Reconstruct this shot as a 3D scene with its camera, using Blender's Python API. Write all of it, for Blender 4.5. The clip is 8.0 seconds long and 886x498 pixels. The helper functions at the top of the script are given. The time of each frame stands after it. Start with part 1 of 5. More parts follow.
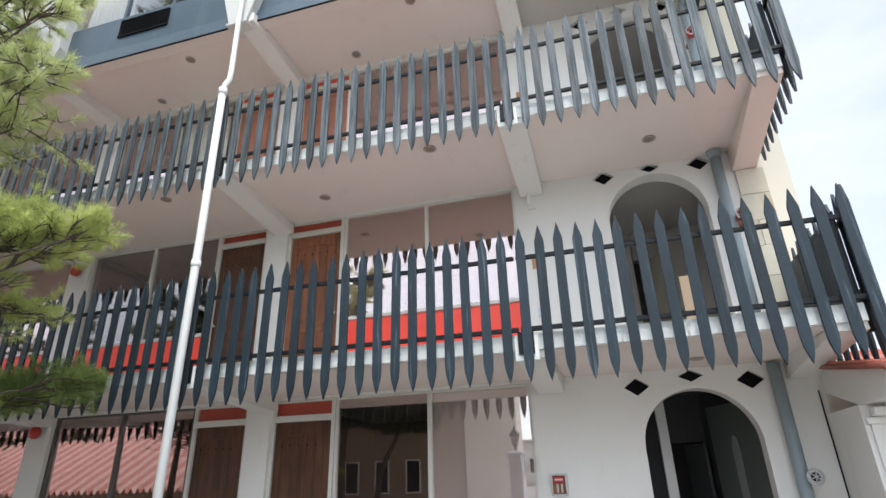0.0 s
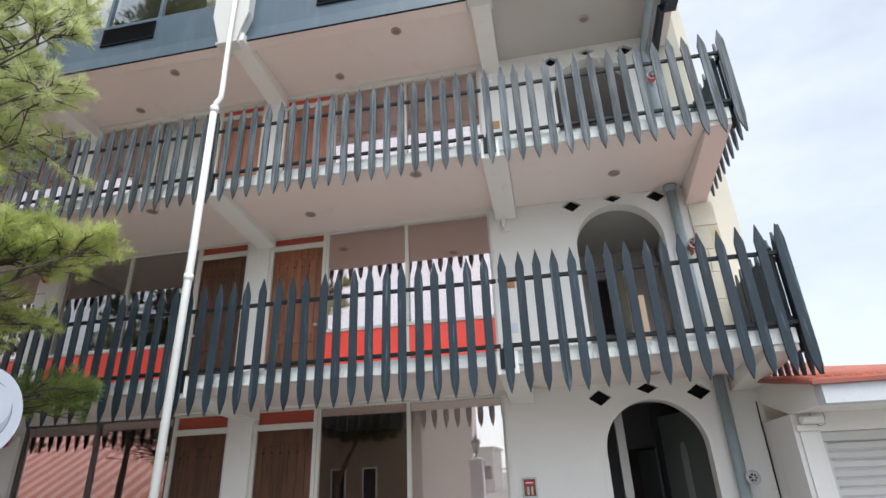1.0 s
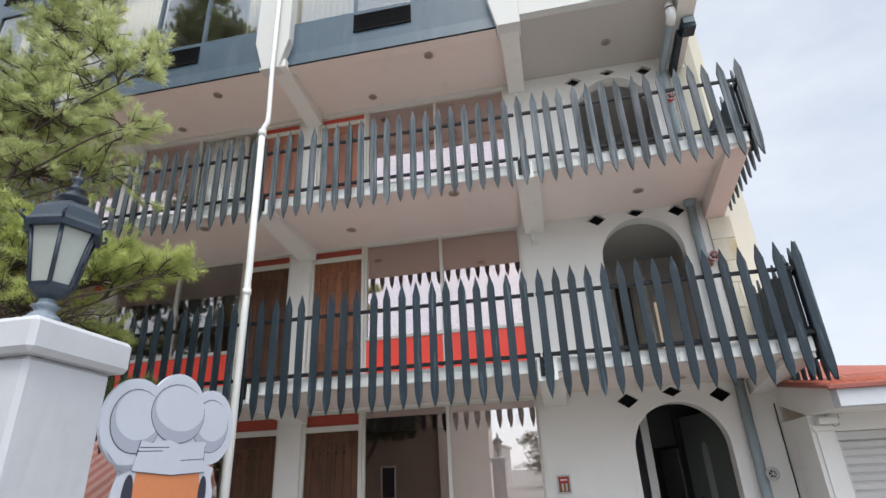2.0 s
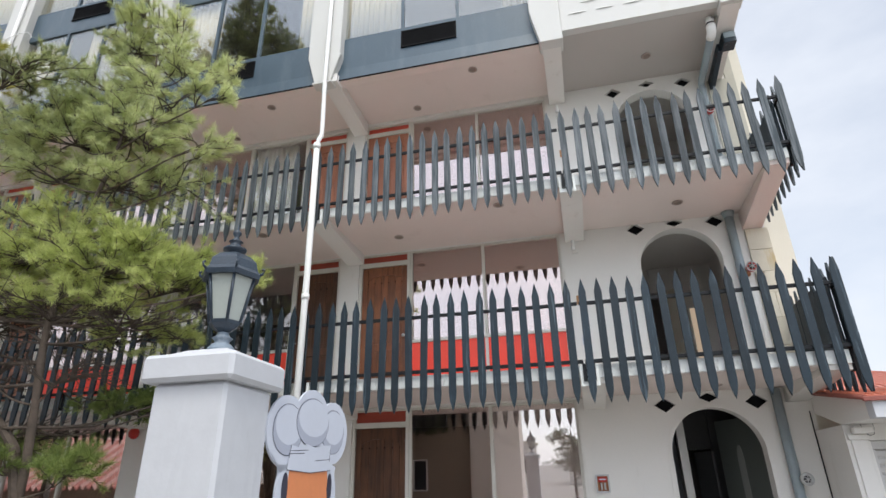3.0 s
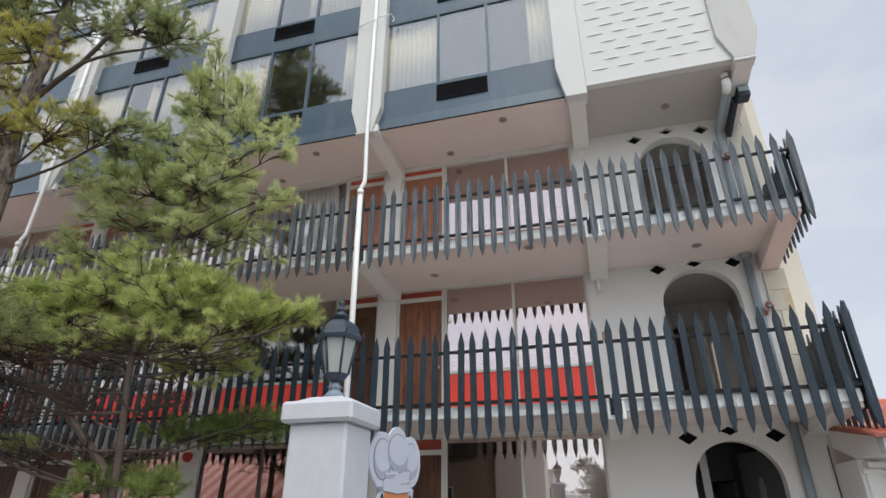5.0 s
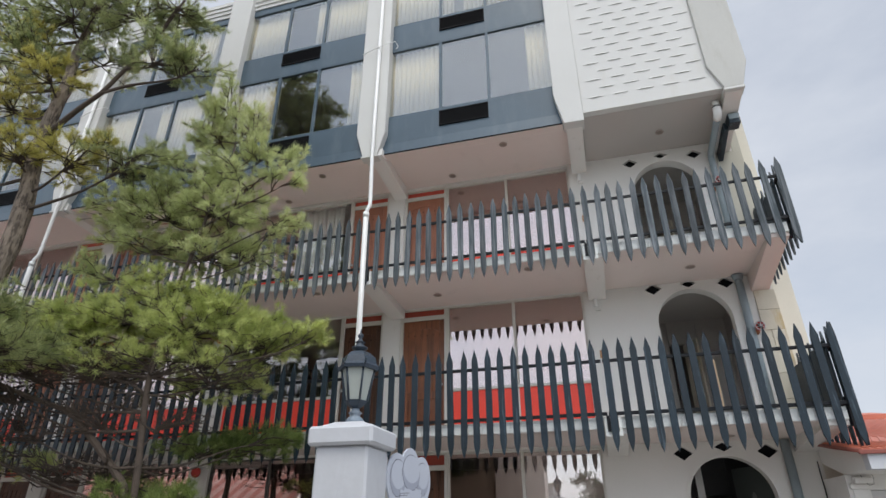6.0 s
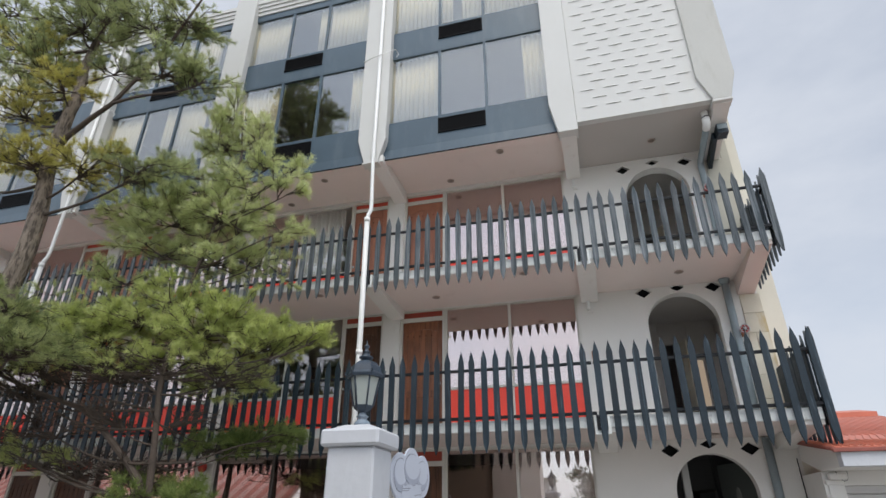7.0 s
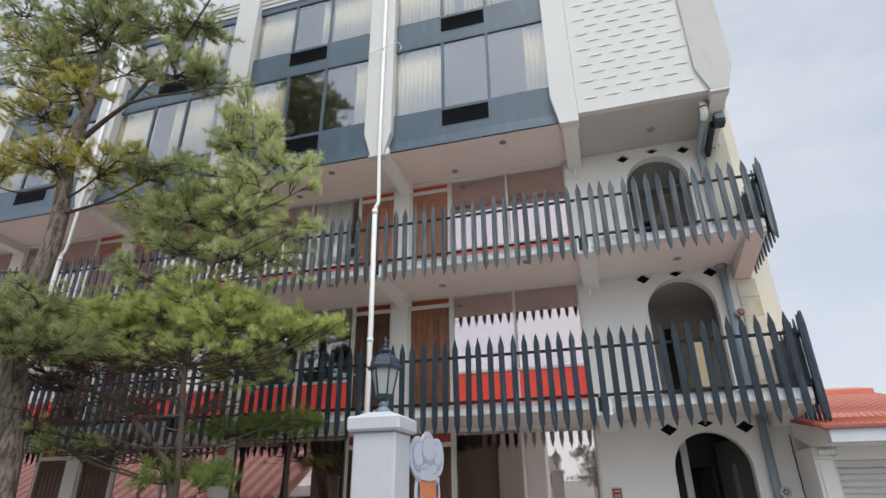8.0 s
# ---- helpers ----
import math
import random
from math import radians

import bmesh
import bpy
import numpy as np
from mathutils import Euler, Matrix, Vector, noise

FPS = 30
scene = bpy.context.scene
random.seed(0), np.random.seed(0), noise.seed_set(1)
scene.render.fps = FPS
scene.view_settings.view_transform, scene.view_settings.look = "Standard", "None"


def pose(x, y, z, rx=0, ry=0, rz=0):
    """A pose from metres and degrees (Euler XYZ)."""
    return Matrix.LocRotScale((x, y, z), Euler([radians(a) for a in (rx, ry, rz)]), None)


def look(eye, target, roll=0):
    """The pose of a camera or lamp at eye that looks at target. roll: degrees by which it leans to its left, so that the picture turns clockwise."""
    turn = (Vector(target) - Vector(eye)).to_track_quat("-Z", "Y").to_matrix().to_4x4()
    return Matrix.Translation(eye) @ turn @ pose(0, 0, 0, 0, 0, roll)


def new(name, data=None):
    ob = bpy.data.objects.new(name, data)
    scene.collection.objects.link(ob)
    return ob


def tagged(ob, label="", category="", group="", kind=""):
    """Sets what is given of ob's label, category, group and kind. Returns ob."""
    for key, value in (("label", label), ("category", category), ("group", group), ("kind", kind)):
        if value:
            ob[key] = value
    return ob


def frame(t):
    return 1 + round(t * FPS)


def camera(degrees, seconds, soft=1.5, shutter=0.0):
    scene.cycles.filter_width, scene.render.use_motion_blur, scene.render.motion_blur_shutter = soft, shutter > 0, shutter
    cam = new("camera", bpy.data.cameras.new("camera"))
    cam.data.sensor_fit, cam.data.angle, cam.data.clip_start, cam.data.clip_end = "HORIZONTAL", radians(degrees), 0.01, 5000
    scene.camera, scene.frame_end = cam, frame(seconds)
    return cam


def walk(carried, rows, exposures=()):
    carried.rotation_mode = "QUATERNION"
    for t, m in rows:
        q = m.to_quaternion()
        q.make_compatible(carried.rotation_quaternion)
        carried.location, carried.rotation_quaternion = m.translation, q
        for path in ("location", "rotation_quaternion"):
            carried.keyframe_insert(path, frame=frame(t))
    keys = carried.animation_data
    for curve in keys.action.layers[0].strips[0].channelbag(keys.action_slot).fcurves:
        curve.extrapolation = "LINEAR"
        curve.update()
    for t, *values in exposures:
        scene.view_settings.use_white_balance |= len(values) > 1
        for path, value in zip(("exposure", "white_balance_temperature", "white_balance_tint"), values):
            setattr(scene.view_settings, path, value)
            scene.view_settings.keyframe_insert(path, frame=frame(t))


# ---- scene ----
cam = camera(77.4, 8.0)
PATH = [
    (0, (0.017, -0.021, 1.6), (-0.481, 1.748, 2.388), -1.6),
    (0.5, (-0.178, -0.319, 1.576), (-0.582, 1.462, 2.391), -2.0),
    (1, (-0.255, -0.654, 1.561), (-0.58, 1.147, 2.367), -2.3),
    (1.5, (-0.439, -0.973, 1.557), (-0.722, 0.839, 2.355), -2.6),
    (1.7, (-0.515, -1.130, 1.555), (-0.815, 0.677, 2.359), -2.7),
    (3, (-0.811, -1.895, 1.598), (-1.24, -0.106, 2.383), -1.0),
    (3.5, (-0.777, -2.124, 1.577), (-1.234, -0.344, 2.366), -0.6),
    (4, (-0.804, -2.302, 1.554), (-1.284, -0.539, 2.368), -0.0),
    (4.5, (-0.867, -2.494, 1.556), (-1.357, -0.745, 2.394), 0.1),
    (6, (-0.807, -3.097, 1.555), (-1.29, -1.378, 2.456), 0.0),
    (6.5, (-0.781, -3.285, 1.534), (-1.257, -1.566, 2.437), 0.1),
    (7, (-0.697, -3.502, 1.541), (-1.176, -1.774, 2.426), 0.1),
    (7.5, (-0.714, -3.719, 1.521), (-1.203, -1.977, 2.374), -0.2),
    (8, (-0.654, -3.896, 1.521), (-1.15, -2.144, 2.349), -0.6),
]
GAIN = [(0.0, 0.66, 6600, 6), (0.5, 0.50, 6600, 5), (1.0, 0.55, 6620, 6), (1.5, 0.38, 6660, 7), (3.0, 0.42, 6740, 8), (3.5, 0.36, 6740, 7), (4.0, 0.24, 6720, 8), (4.5, 0.18, 6730, 8), (6.0, 0.03, 6660, 8), (7.0, 0.06, 6660, 8), (8.0, 0.12, 6680, 8)]
walk(cam, [(t, look(eye, target, roll)) for t, eye, target, roll in PATH], GAIN)

# ---- light ----
SUN_ELEV, SUN_TURN = 58.0, 160.0   # height; heading from which it shines, clockwise from +y
world = bpy.data.worlds.new("sky")
world.use_nodes = True
scene.world = world
wt = world.node_tree
wt.nodes.clear()
w_out = wt.nodes.new("ShaderNodeOutputWorld")
w_bg = wt.nodes.new("ShaderNodeBackground")
w_sky = wt.nodes.new("ShaderNodeTexSky")
w_sky.sky_type = "NISHITA"
w_sky.sun_disc = False
w_sky.sun_elevation = radians(SUN_ELEV)
w_sky.sun_rotation = radians(SUN_TURN)
w_gain = wt.nodes.new("ShaderNodeMix")
w_gain.data_type, w_gain.blend_type = "RGBA", "MULTIPLY"
w_gain.inputs[0].default_value = 1.0
w_gain.inputs[7].default_value = (0.13, 0.13, 0.13, 1)
w_co = wt.nodes.new("ShaderNodeTexCoord")
w_map = wt.nodes.new("ShaderNodeMapping")
w_map.inputs["Scale"].default_value = (1.0, 1.0, 2.2)
w_noise = wt.nodes.new("ShaderNodeTexNoise")
w_noise.inputs["Scale"].default_value = 2.1
w_noise.inputs["Detail"].default_value = 7.0
w_noise.inputs["Roughness"].default_value = 0.55
w_ramp = wt.nodes.new("ShaderNodeValToRGB")
w_ramp.color_ramp.elements[0].position = 0.30
w_ramp.color_ramp.elements[0].color = (0.62, 0.62, 0.62, 1)
w_ramp.color_ramp.elements[1].position = 0.62
w_ramp.color_ramp.elements[1].color = (0.97, 0.97, 0.97, 1)
w_mix = wt.nodes.new("ShaderNodeMix")
w_mix.data_type = "RGBA"
w_mix.inputs[7].default_value = (0.665, 0.71, 0.815, 1)
wt.links.new(w_sky.outputs[0], w_gain.inputs[6])
wt.links.new(w_co.outputs["Generated"], w_map.inputs[0])
wt.links.new(w_map.outputs[0], w_noise.inputs["Vector"])
wt.links.new(w_noise.outputs["Fac"], w_ramp.inputs[0])
wt.links.new(w_ramp.outputs[0], w_mix.inputs[0])
wt.links.new(w_gain.outputs[2], w_mix.inputs[6])
# thin cloud glows broadly round the veiled sun
w_dot = wt.nodes.new("ShaderNodeVectorMath")
w_dot.operation = "DOT_PRODUCT"
ge = radians(38)
w_dot.inputs[1].default_value = (math.sin(radians(SUN_TURN + 15)) * math.cos(ge), math.cos(radians(SUN_TURN + 15)) * math.cos(ge), math.sin(ge))
wt.links.new(w_co.outputs["Generated"], w_dot.inputs[0])
w_glow = wt.nodes.new("ShaderNodeMapRange")
w_glow.interpolation_type = "SMOOTHSTEP"
w_glow.inputs["From Min"].default_value, w_glow.inputs["From Max"].default_value = 0.0, 1.0
w_glow.inputs["To Min"].default_value, w_glow.inputs["To Max"].default_value = 1.0, 2.0
wt.links.new(w_dot.outputs["Value"], w_glow.inputs[0])
w_lit = wt.nodes.new("ShaderNodeVectorMath")
w_lit.operation = "SCALE"
wt.links.new(w_mix.outputs[2], w_lit.inputs[0])
wt.links.new(w_glow.outputs[0], w_lit.inputs["Scale"])
wt.links.new(w_lit.outputs[0], w_bg.inputs[0])
w_bg.inputs[1].default_value = 1.0
wt.links.new(w_bg.outputs[0], w_out.inputs[0])

sun = new("sun", bpy.data.lights.new("sun", "SUN"))
sun.data.energy, sun.data.angle, sun.data.color = 1.5, radians(30), (1.0, 0.96, 0.90)
sx, sy = math.sin(radians(SUN_TURN)), math.cos(radians(SUN_TURN))
sun.matrix_world = look((40 * sx, 40 * sy, 40 * math.tan(radians(SUN_ELEV))), (0, 0, 0))


# ---- materials ----
def nodes_of(name):
    m = bpy.data.materials.new(name)
    m.use_nodes = True
    m.node_tree.nodes.clear()
    out = m.node_tree.nodes.new("ShaderNodeOutputMaterial")
    return m, m.node_tree, out


def noise_node(nt, co, scale, detail=4.0, rough=0.55, stretch=None):
    n = nt.nodes.new("ShaderNodeTexNoise")
    n.inputs["Scale"].default_value = scale
    n.inputs["Detail"].default_value = detail
    n.inputs["Roughness"].default_value = rough
    if stretch:
        mp = nt.nodes.new("ShaderNodeMapping")
        mp.inputs["Scale"].default_value = stretch
        nt.links.new(co, mp.inputs[0])
        co = mp.outputs[0]
    nt.links.new(co, n.inputs["Vector"])
    return n.outputs["Fac"]


def mixed(nt, fac, a, b, lo=0.0, hi=1.0):
    """a to b as fac goes from lo to hi."""
    r = nt.nodes.new("ShaderNodeMapRange")
    r.inputs["From Min"].default_value, r.inputs["From Max"].default_value = lo, hi
    nt.links.new(fac, r.inputs[0])
    m = nt.nodes.new("ShaderNodeMix")
    m.data_type = "RGBA"
    nt.links.new(r.outputs[0], m.inputs[0])
    for k, v in ((6, a), (7, b)):
        if isinstance(v, tuple):
            m.inputs[k].default_value = (*v, 1)
        else:
            nt.links.new(v, m.inputs[k])
    return m.outputs[2]


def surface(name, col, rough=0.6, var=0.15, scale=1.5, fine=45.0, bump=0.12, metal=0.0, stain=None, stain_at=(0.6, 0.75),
            stain_stretch=(2.5, 2.5, 0.5), stain_scale=1.4, rand=0.0, grain=None, spec=0.5):
    m, nt, out = nodes_of(name)
    bs = nt.nodes.new("ShaderNodeBsdfPrincipled")
    nt.links.new(bs.outputs[0], out.inputs[0])
    co = nt.nodes.new("ShaderNodeTexCoord").outputs["Object"]
    if rand:
        # each piece takes its own stretch of the grain
        own = nt.nodes.new("ShaderNodeObjectInfo")
        far = nt.nodes.new("ShaderNodeVectorMath")
        far.operation = "SCALE"
        far.inputs[0].default_value = (37.0, 53.0, 71.0)
        nt.links.new(own.outputs["Random"], far.inputs["Scale"])
        shift = nt.nodes.new("ShaderNodeVectorMath")
        nt.links.new(co, shift.inputs[0])
        nt.links.new(far.outputs[0], shift.inputs[1])
        co = shift.outputs[0]
    dark = tuple(c * (1 - var) for c in col)
    light = tuple(min(1, c * (1 + var)) for c in col)
    big = noise_node(nt, co, scale, 5.0)
    small = noise_node(nt, co, fine, 3.0, 0.6, grain)
    c = mixed(nt, big, dark, light, 0.3, 0.7)
    c2 = mixed(nt, small, dark, light, 0.25, 0.75)
    half = nt.nodes.new("ShaderNodeMix")
    half.data_type = "RGBA"
    half.inputs[0].default_value = 0.4
    nt.links.new(c, half.inputs[6])
    nt.links.new(c2, half.inputs[7])
    c = half.outputs[2]
    if stain:
        s = noise_node(nt, co, stain_scale, 6.0, 0.65, stain_stretch)
        c = mixed(nt, s, c, stain, *stain_at)
    if rand:
        info = nt.nodes.new("ShaderNodeObjectInfo")
        hs = nt.nodes.new("ShaderNodeHueSaturation")
        mr = nt.nodes.new("ShaderNodeMapRange")
        mr.inputs["To Min"].default_value, mr.inputs["To Max"].default_value = 1 - rand, 1 + rand
        nt.links.new(info.outputs["Random"], mr.inputs[0])
        nt.links.new(mr.outputs[0], hs.inputs["Value"])
        nt.links.new(c, hs.inputs["Color"])
        c = hs.outputs[0]
    nt.links.new(c, bs.inputs["Base Color"])
    rr = nt.nodes.new("ShaderNodeMapRange")
    rr.inputs["To Min"].default_value, rr.inputs["To Max"].default_value = max(0, rough - 0.1), min(1, rough + 0.1)
    nt.links.new(big, rr.inputs[0])
    nt.links.new(rr.outputs[0], bs.inputs["Roughness"])
    bs.inputs["Metallic"].default_value = metal
    bs.inputs["Specular IOR Level"].default_value = spec
    if bump:
        b = nt.nodes.new("ShaderNodeBump")
        b.inputs["Strength"].default_value = bump
        b.inputs["Distance"].default_value = 0.01
        nt.links.new(small, b.inputs["Height"])
        nt.links.new(b.outputs[0], bs.inputs["Normal"])
    return m


def glass(name, tint, gloss, see, rough=0.0):
    """Window glass with a reflecting film: mirror share gloss, the rest seen through with the colour see."""
    m, nt, out = nodes_of(name)
    g = nt.nodes.new("ShaderNodeBsdfGlossy")
    g.inputs["Color"].default_value = (*tint, 1)
    g.inputs["Roughness"].default_value = rough
    t = nt.nodes.new("ShaderNodeBsdfTransparent")
    t.inputs["Color"].default_value = (*see, 1)
    co = nt.nodes.new("ShaderNodeTexCoord").outputs["Object"]
    b = nt.nodes.new("ShaderNodeBump")
    b.inputs["Strength"].default_value = 0.02
    b.inputs["Distance"].default_value = 0.02
    nt.links.new(noise_node(nt, co, 1.1, 1.0), b.inputs["Height"])
    nt.links.new(b.outputs[0], g.inputs["Normal"])
    mx = nt.nodes.new("ShaderNodeMixShader")
    mx.inputs[0].default_value = gloss
    nt.links.new(t.outputs[0], mx.inputs[1])
    nt.links.new(g.outputs[0], mx.inputs[2])
    nt.links.new(mx.outputs[0], out.inputs[0])
    return m


WHITE = surface("white_wall_paint", (0.71, 0.69, 0.655), 0.75, 0.05, 0.8, 70, 0.25, stain=(0.52, 0.49, 0.43), stain_at=(0.60, 0.86))
FINPAINT = surface("cream_fin_paint", (0.585, 0.58, 0.555), 0.7, 0.05, 0.7, 60, 0.2, stain=(0.54, 0.51, 0.45), stain_at=(0.60, 0.9))
GREYFIN = surface("dirty_cream_fin_paint", (0.47, 0.465, 0.435), 0.75, 0.08, 0.9, 50, 0.25, stain=(0.37, 0.355, 0.31), stain_at=(0.52, 0.85))
SOFFIT = surface("salmon_soffit_paint", (0.72, 0.63, 0.585), 0.85, 0.06, 0.6, 40, 0.15, stain=(0.56, 0.47, 0.43), stain_at=(0.58, 0.9), stain_stretch=(1, 1, 1))
SLABEDGE = surface("flaking_white_edge_paint", (0.78, 0.80, 0.78), 0.8, 0.10, 2.5, 50, 0.3, stain=(0.36, 0.36, 0.33), stain_at=(0.57, 0.70), stain_stretch=(3.5, 3, 1), stain_scale=2.4)
SLATE = surface("slate_blue_paint", (0.0130, 0.0235, 0.0330), 0.48, 0.3, 3.0, 55, 0.25, stain=(0.092, 0.122, 0.148), stain_at=(0.57, 0.72), stain_stretch=(11, 11, .5), stain_scale=2.4, rand=0.3, spec=0.32)
# upper railing's extra brightness put into the slate colour; pale wear streaks too
SLATEBRIGHT = surface("brightened_worn_slate_paint", (0.030, 0.042, 0.050), 0.55, 0.3, 3.0, 55, 0.25, stain=(0.150, 0.165, 0.178), stain_at=(0.42, 0.66), stain_stretch=(11, 11, .5), stain_scale=2.4, rand=0.3, spec=0.32)
RAIL = surface("black_rail_paint", (0.007, 0.008, 0.010), 0.55, 0.3, 3, 60, 0.1, spec=0.25)
BLUE = surface("blue_grey_panel_paint", (0.056, 0.090, 0.120), 0.42, 0.18, 1.0, 30, 0.08, stain=(0.088, 0.122, 0.150), stain_at=(0.5, 0.8))
BLACK = surface("black_grille_paint", (0.004, 0.004, 0.005), 0.7, 0.3, 4, 80, 0.1, spec=0.15)
# two darker copies of the panel red, with soffit shade in the colour
SHADEDRED = surface("shaded_red_transom_paint", (0.36, 0.060, 0.036), 0.45, 0.15, 2, 40, 0.08)
HALFSHADEDRED = surface("half_shaded_red_transom_paint", (0.60, 0.085, 0.055), 0.45, 0.15, 2, 40, 0.08)
RED = surface("red_panel_paint", (0.93, 0.078, 0.046), 0.45, 0.08, 2, 40, 0.05)
FRAME = surface("painted_metal_frame", (0.62, 0.60, 0.55), 0.5, 0.08, 2, 60, 0.08)
DARKFRAME = surface("bronze_metal_frame", (0.10, 0.09, 0.085), 0.45, 0.15, 2, 60, 0.08)
WOODTOP = surface("lighter_door_wood", (0.34, 0.135, 0.078), 0.5, 0.28, 2.5, 30, 0.2, grain=(3, 3, 0.12), rand=0.12)
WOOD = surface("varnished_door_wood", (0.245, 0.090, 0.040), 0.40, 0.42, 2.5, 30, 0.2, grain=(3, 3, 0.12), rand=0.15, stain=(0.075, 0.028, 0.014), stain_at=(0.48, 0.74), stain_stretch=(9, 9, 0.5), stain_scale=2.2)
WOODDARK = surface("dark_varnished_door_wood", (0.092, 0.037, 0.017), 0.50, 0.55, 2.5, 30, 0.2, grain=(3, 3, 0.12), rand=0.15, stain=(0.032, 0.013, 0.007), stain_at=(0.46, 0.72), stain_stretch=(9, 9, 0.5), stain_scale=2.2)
STONE = surface("cream_stone", (0.62, 0.57, 0.46), 0.85, 0.07, 5, 60, 0.6, stain=(0.50, 0.36, 0.15), stain_at=(0.57, 0.74), rand=0.05)
CREAM = surface("cream_render", (0.68, 0.645, 0.55), 0.85, 0.07, 1.0, 50, 0.3)
PIPE = surface("grey_blue_pipe_paint", (0.25, 0.30, 0.32), 0.5, 0.15, 3, 50, 0.1, stain=(0.5, 0.5, 0.46), stain_at=(0.66, 0.74))
PVC = surface("white_pipe_paint", (0.78, 0.78, 0.76), 0.4, 0.05, 2, 50, 0.05, stain=(0.6, 0.58, 0.5), stain_at=(0.64, 0.85))
DARKROOM = surface("room_wall_paint", (0.22, 0.19, 0.17), 0.9, 0.1, 1, 20, 0.1)
CORRIDOR = surface("grey_corridor_paint", (0.50, 0.47, 0.44), 0.85, 0.08, 1, 40, 0.2)
CURTAIN = surface("beige_curtain_cloth", (0.56, 0.50, 0.385), 0.9, 0.06, 3, 90, 0.1)
GLASSLOW = glass("bronze_film_glass", (1.0, 0.90, 0.88), 0.31, (0.86, 0.80, 0.78))
WHITECLOTH = surface("white_curtain_cloth", (0.80, 0.82, 0.81), 0.9, 0.05, 3, 90, 0.1)
PALEBLIND = surface("pale_blind_cloth", (0.84, 0.76, 0.73), 0.9, 0.05, 1.2, 80, 0.1)
BLIND = surface("brown_blind_cloth", (0.365, 0.315, 0.29), 0.9, 0.1, 1.2, 80, 0.1)
# darkness inside the ground-floor arch, put into the paint colour
GLOOM = surface("corridor_shade_paint", (0.085, 0.085, 0.088), 0.7, 0.15, 1, 30, 0.1)
GLASSDIM = glass("dim_film_glass", (0.95, 0.92, 0.92), 0.14, (0.80, 0.77, 0.75))
GLASSPALE = glass("pale_film_glass", (1.0, 0.97, 0.965), 0.29, (0.93, 0.91, 0.90))
GLASSCLEAR = glass("clear_glass", (1.0, 0.98, 0.97), 0.10, (0.96, 0.96, 0.95))
GLASSUP = glass("grey_film_glass", (0.86, 0.89, 0.92), 0.165, (0.90, 0.90, 0.86))
ASPHALT = surface("concrete_paving", (0.31, 0.295, 0.275), 0.9, 0.2, 0.3, 30, 0.3)
PILLAR = surface("white_pillar_paint", (0.52, 0.53, 0.555), 0.7, 0.07, 1.2, 14, 0.18, stain=(0.38, 0.39, 0.40), stain_at=(0.64, 0.88), stain_scale=3.0)
LAMPMETAL = surface("dark_blue_lamp_metal", (0.024, 0.038, 0.056), 0.36, 0.35, 8, 90, 0.2, stain=(0.16, 0.21, 0.26), stain_at=(0.63, 0.80), stain_scale=9)
TILE_RED = surface("red_sheet_roof", (0.55, 0.165, 0.10), 0.5, 0.15, 1.5, 40, 0.1, stain=(0.42, 0.2, 0.15), stain_at=(0.55, 0.75))
SHUTTER = surface("white_shutter_metal", (0.50, 0.485, 0.47), 0.45, 0.05, 2, 40, 0.05, rand=0.04)
SIGNWHITE = surface("white_sign_board", (0.52, 0.55, 0.62), 0.4, 0.04, 3, 40, 0.03)
SIGNGREY = surface("grey_sign_print", (0.36, 0.385, 0.46), 0.4, 0.04, 3, 40, 0.02)
SIGNLINE = surface("dark_sign_print", (0.03, 0.03, 0.05), 0.4, 0.1, 3, 40, 0.02)
SIGNORANGE = surface("orange_sign_print", (0.62, 0.22, 0.09), 0.4, 0.08, 3, 40, 0.02)
REDMETAL = surface("red_enamel", (0.45, 0.03, 0.02), 0.3, 0.1, 3, 40, 0.03)
TANLAMP = surface("tan_lamp_reflector", (0.24, 0.185, 0.155), 0.4, 0.15, 9, 60, 0.1)
TANRIM = surface("tan_lamp_rim", (0.40, 0.33, 0.29), 0.5, 0.1, 9, 60, 0.1)
RUST = surface("rusty_iron", (0.30, 0.12, 0.05), 0.8, 0.3, 9, 60, 0.4, stain=(0.42, 0.36, 0.3), stain_at=(0.6, 0.75))
LENS = surface("dark_lamp_lens", (0.05, 0.05, 0.055), 0.15, 0.2, 9, 60, 0.0)
EDGERED = surface("dull_red_edge", (0.26, 0.075, 0.055), 0.6, 0.2, 4, 40, 0.2)
PLAQUE = surface("tan_plaque", (0.42, 0.22, 0.10), 0.6, 0.2, 6, 60, 0.1)
BARKDARK = surface("dark_branch_bark", (0.085, 0.064, 0.050), 0.92, 0.4, 6, 30, 0.8)
PANELIT, nt_lit, out_lit = nodes_of("lit_frosted_pane")
lit_em = nt_lit.nodes.new("ShaderNodeEmission")
lit_em.inputs[0].default_value, lit_em.inputs[1].default_value = (1.0, 0.78, 0.60, 1), 0.32
nt_lit.links.new(lit_em.outputs[0], out_lit.inputs[0])
STEEL = surface("dull_steel", (0.45, 0.45, 0.44), 0.4, 0.15, 6, 60, 0.1, metal=0.7)


# ---- builders ----
def bm_box(bm, x0, x1, y0, y1, z0, z1):
    v = [bm.verts.new(p) for p in ((x0, y0, z0), (x1, y0, z0), (x1, y1, z0), (x0, y1, z0), (x0, y0, z1), (x1, y0, z1), (x1, y1, z1), (x0, y1, z1))]
    for f in ((0, 3, 2, 1), (4, 5, 6, 7), (0, 1, 5, 4), (1, 2, 6, 5), (2, 3, 7, 6), (3, 0, 4, 7)):
        bm.faces.new([v[i] for i in f])
    return v


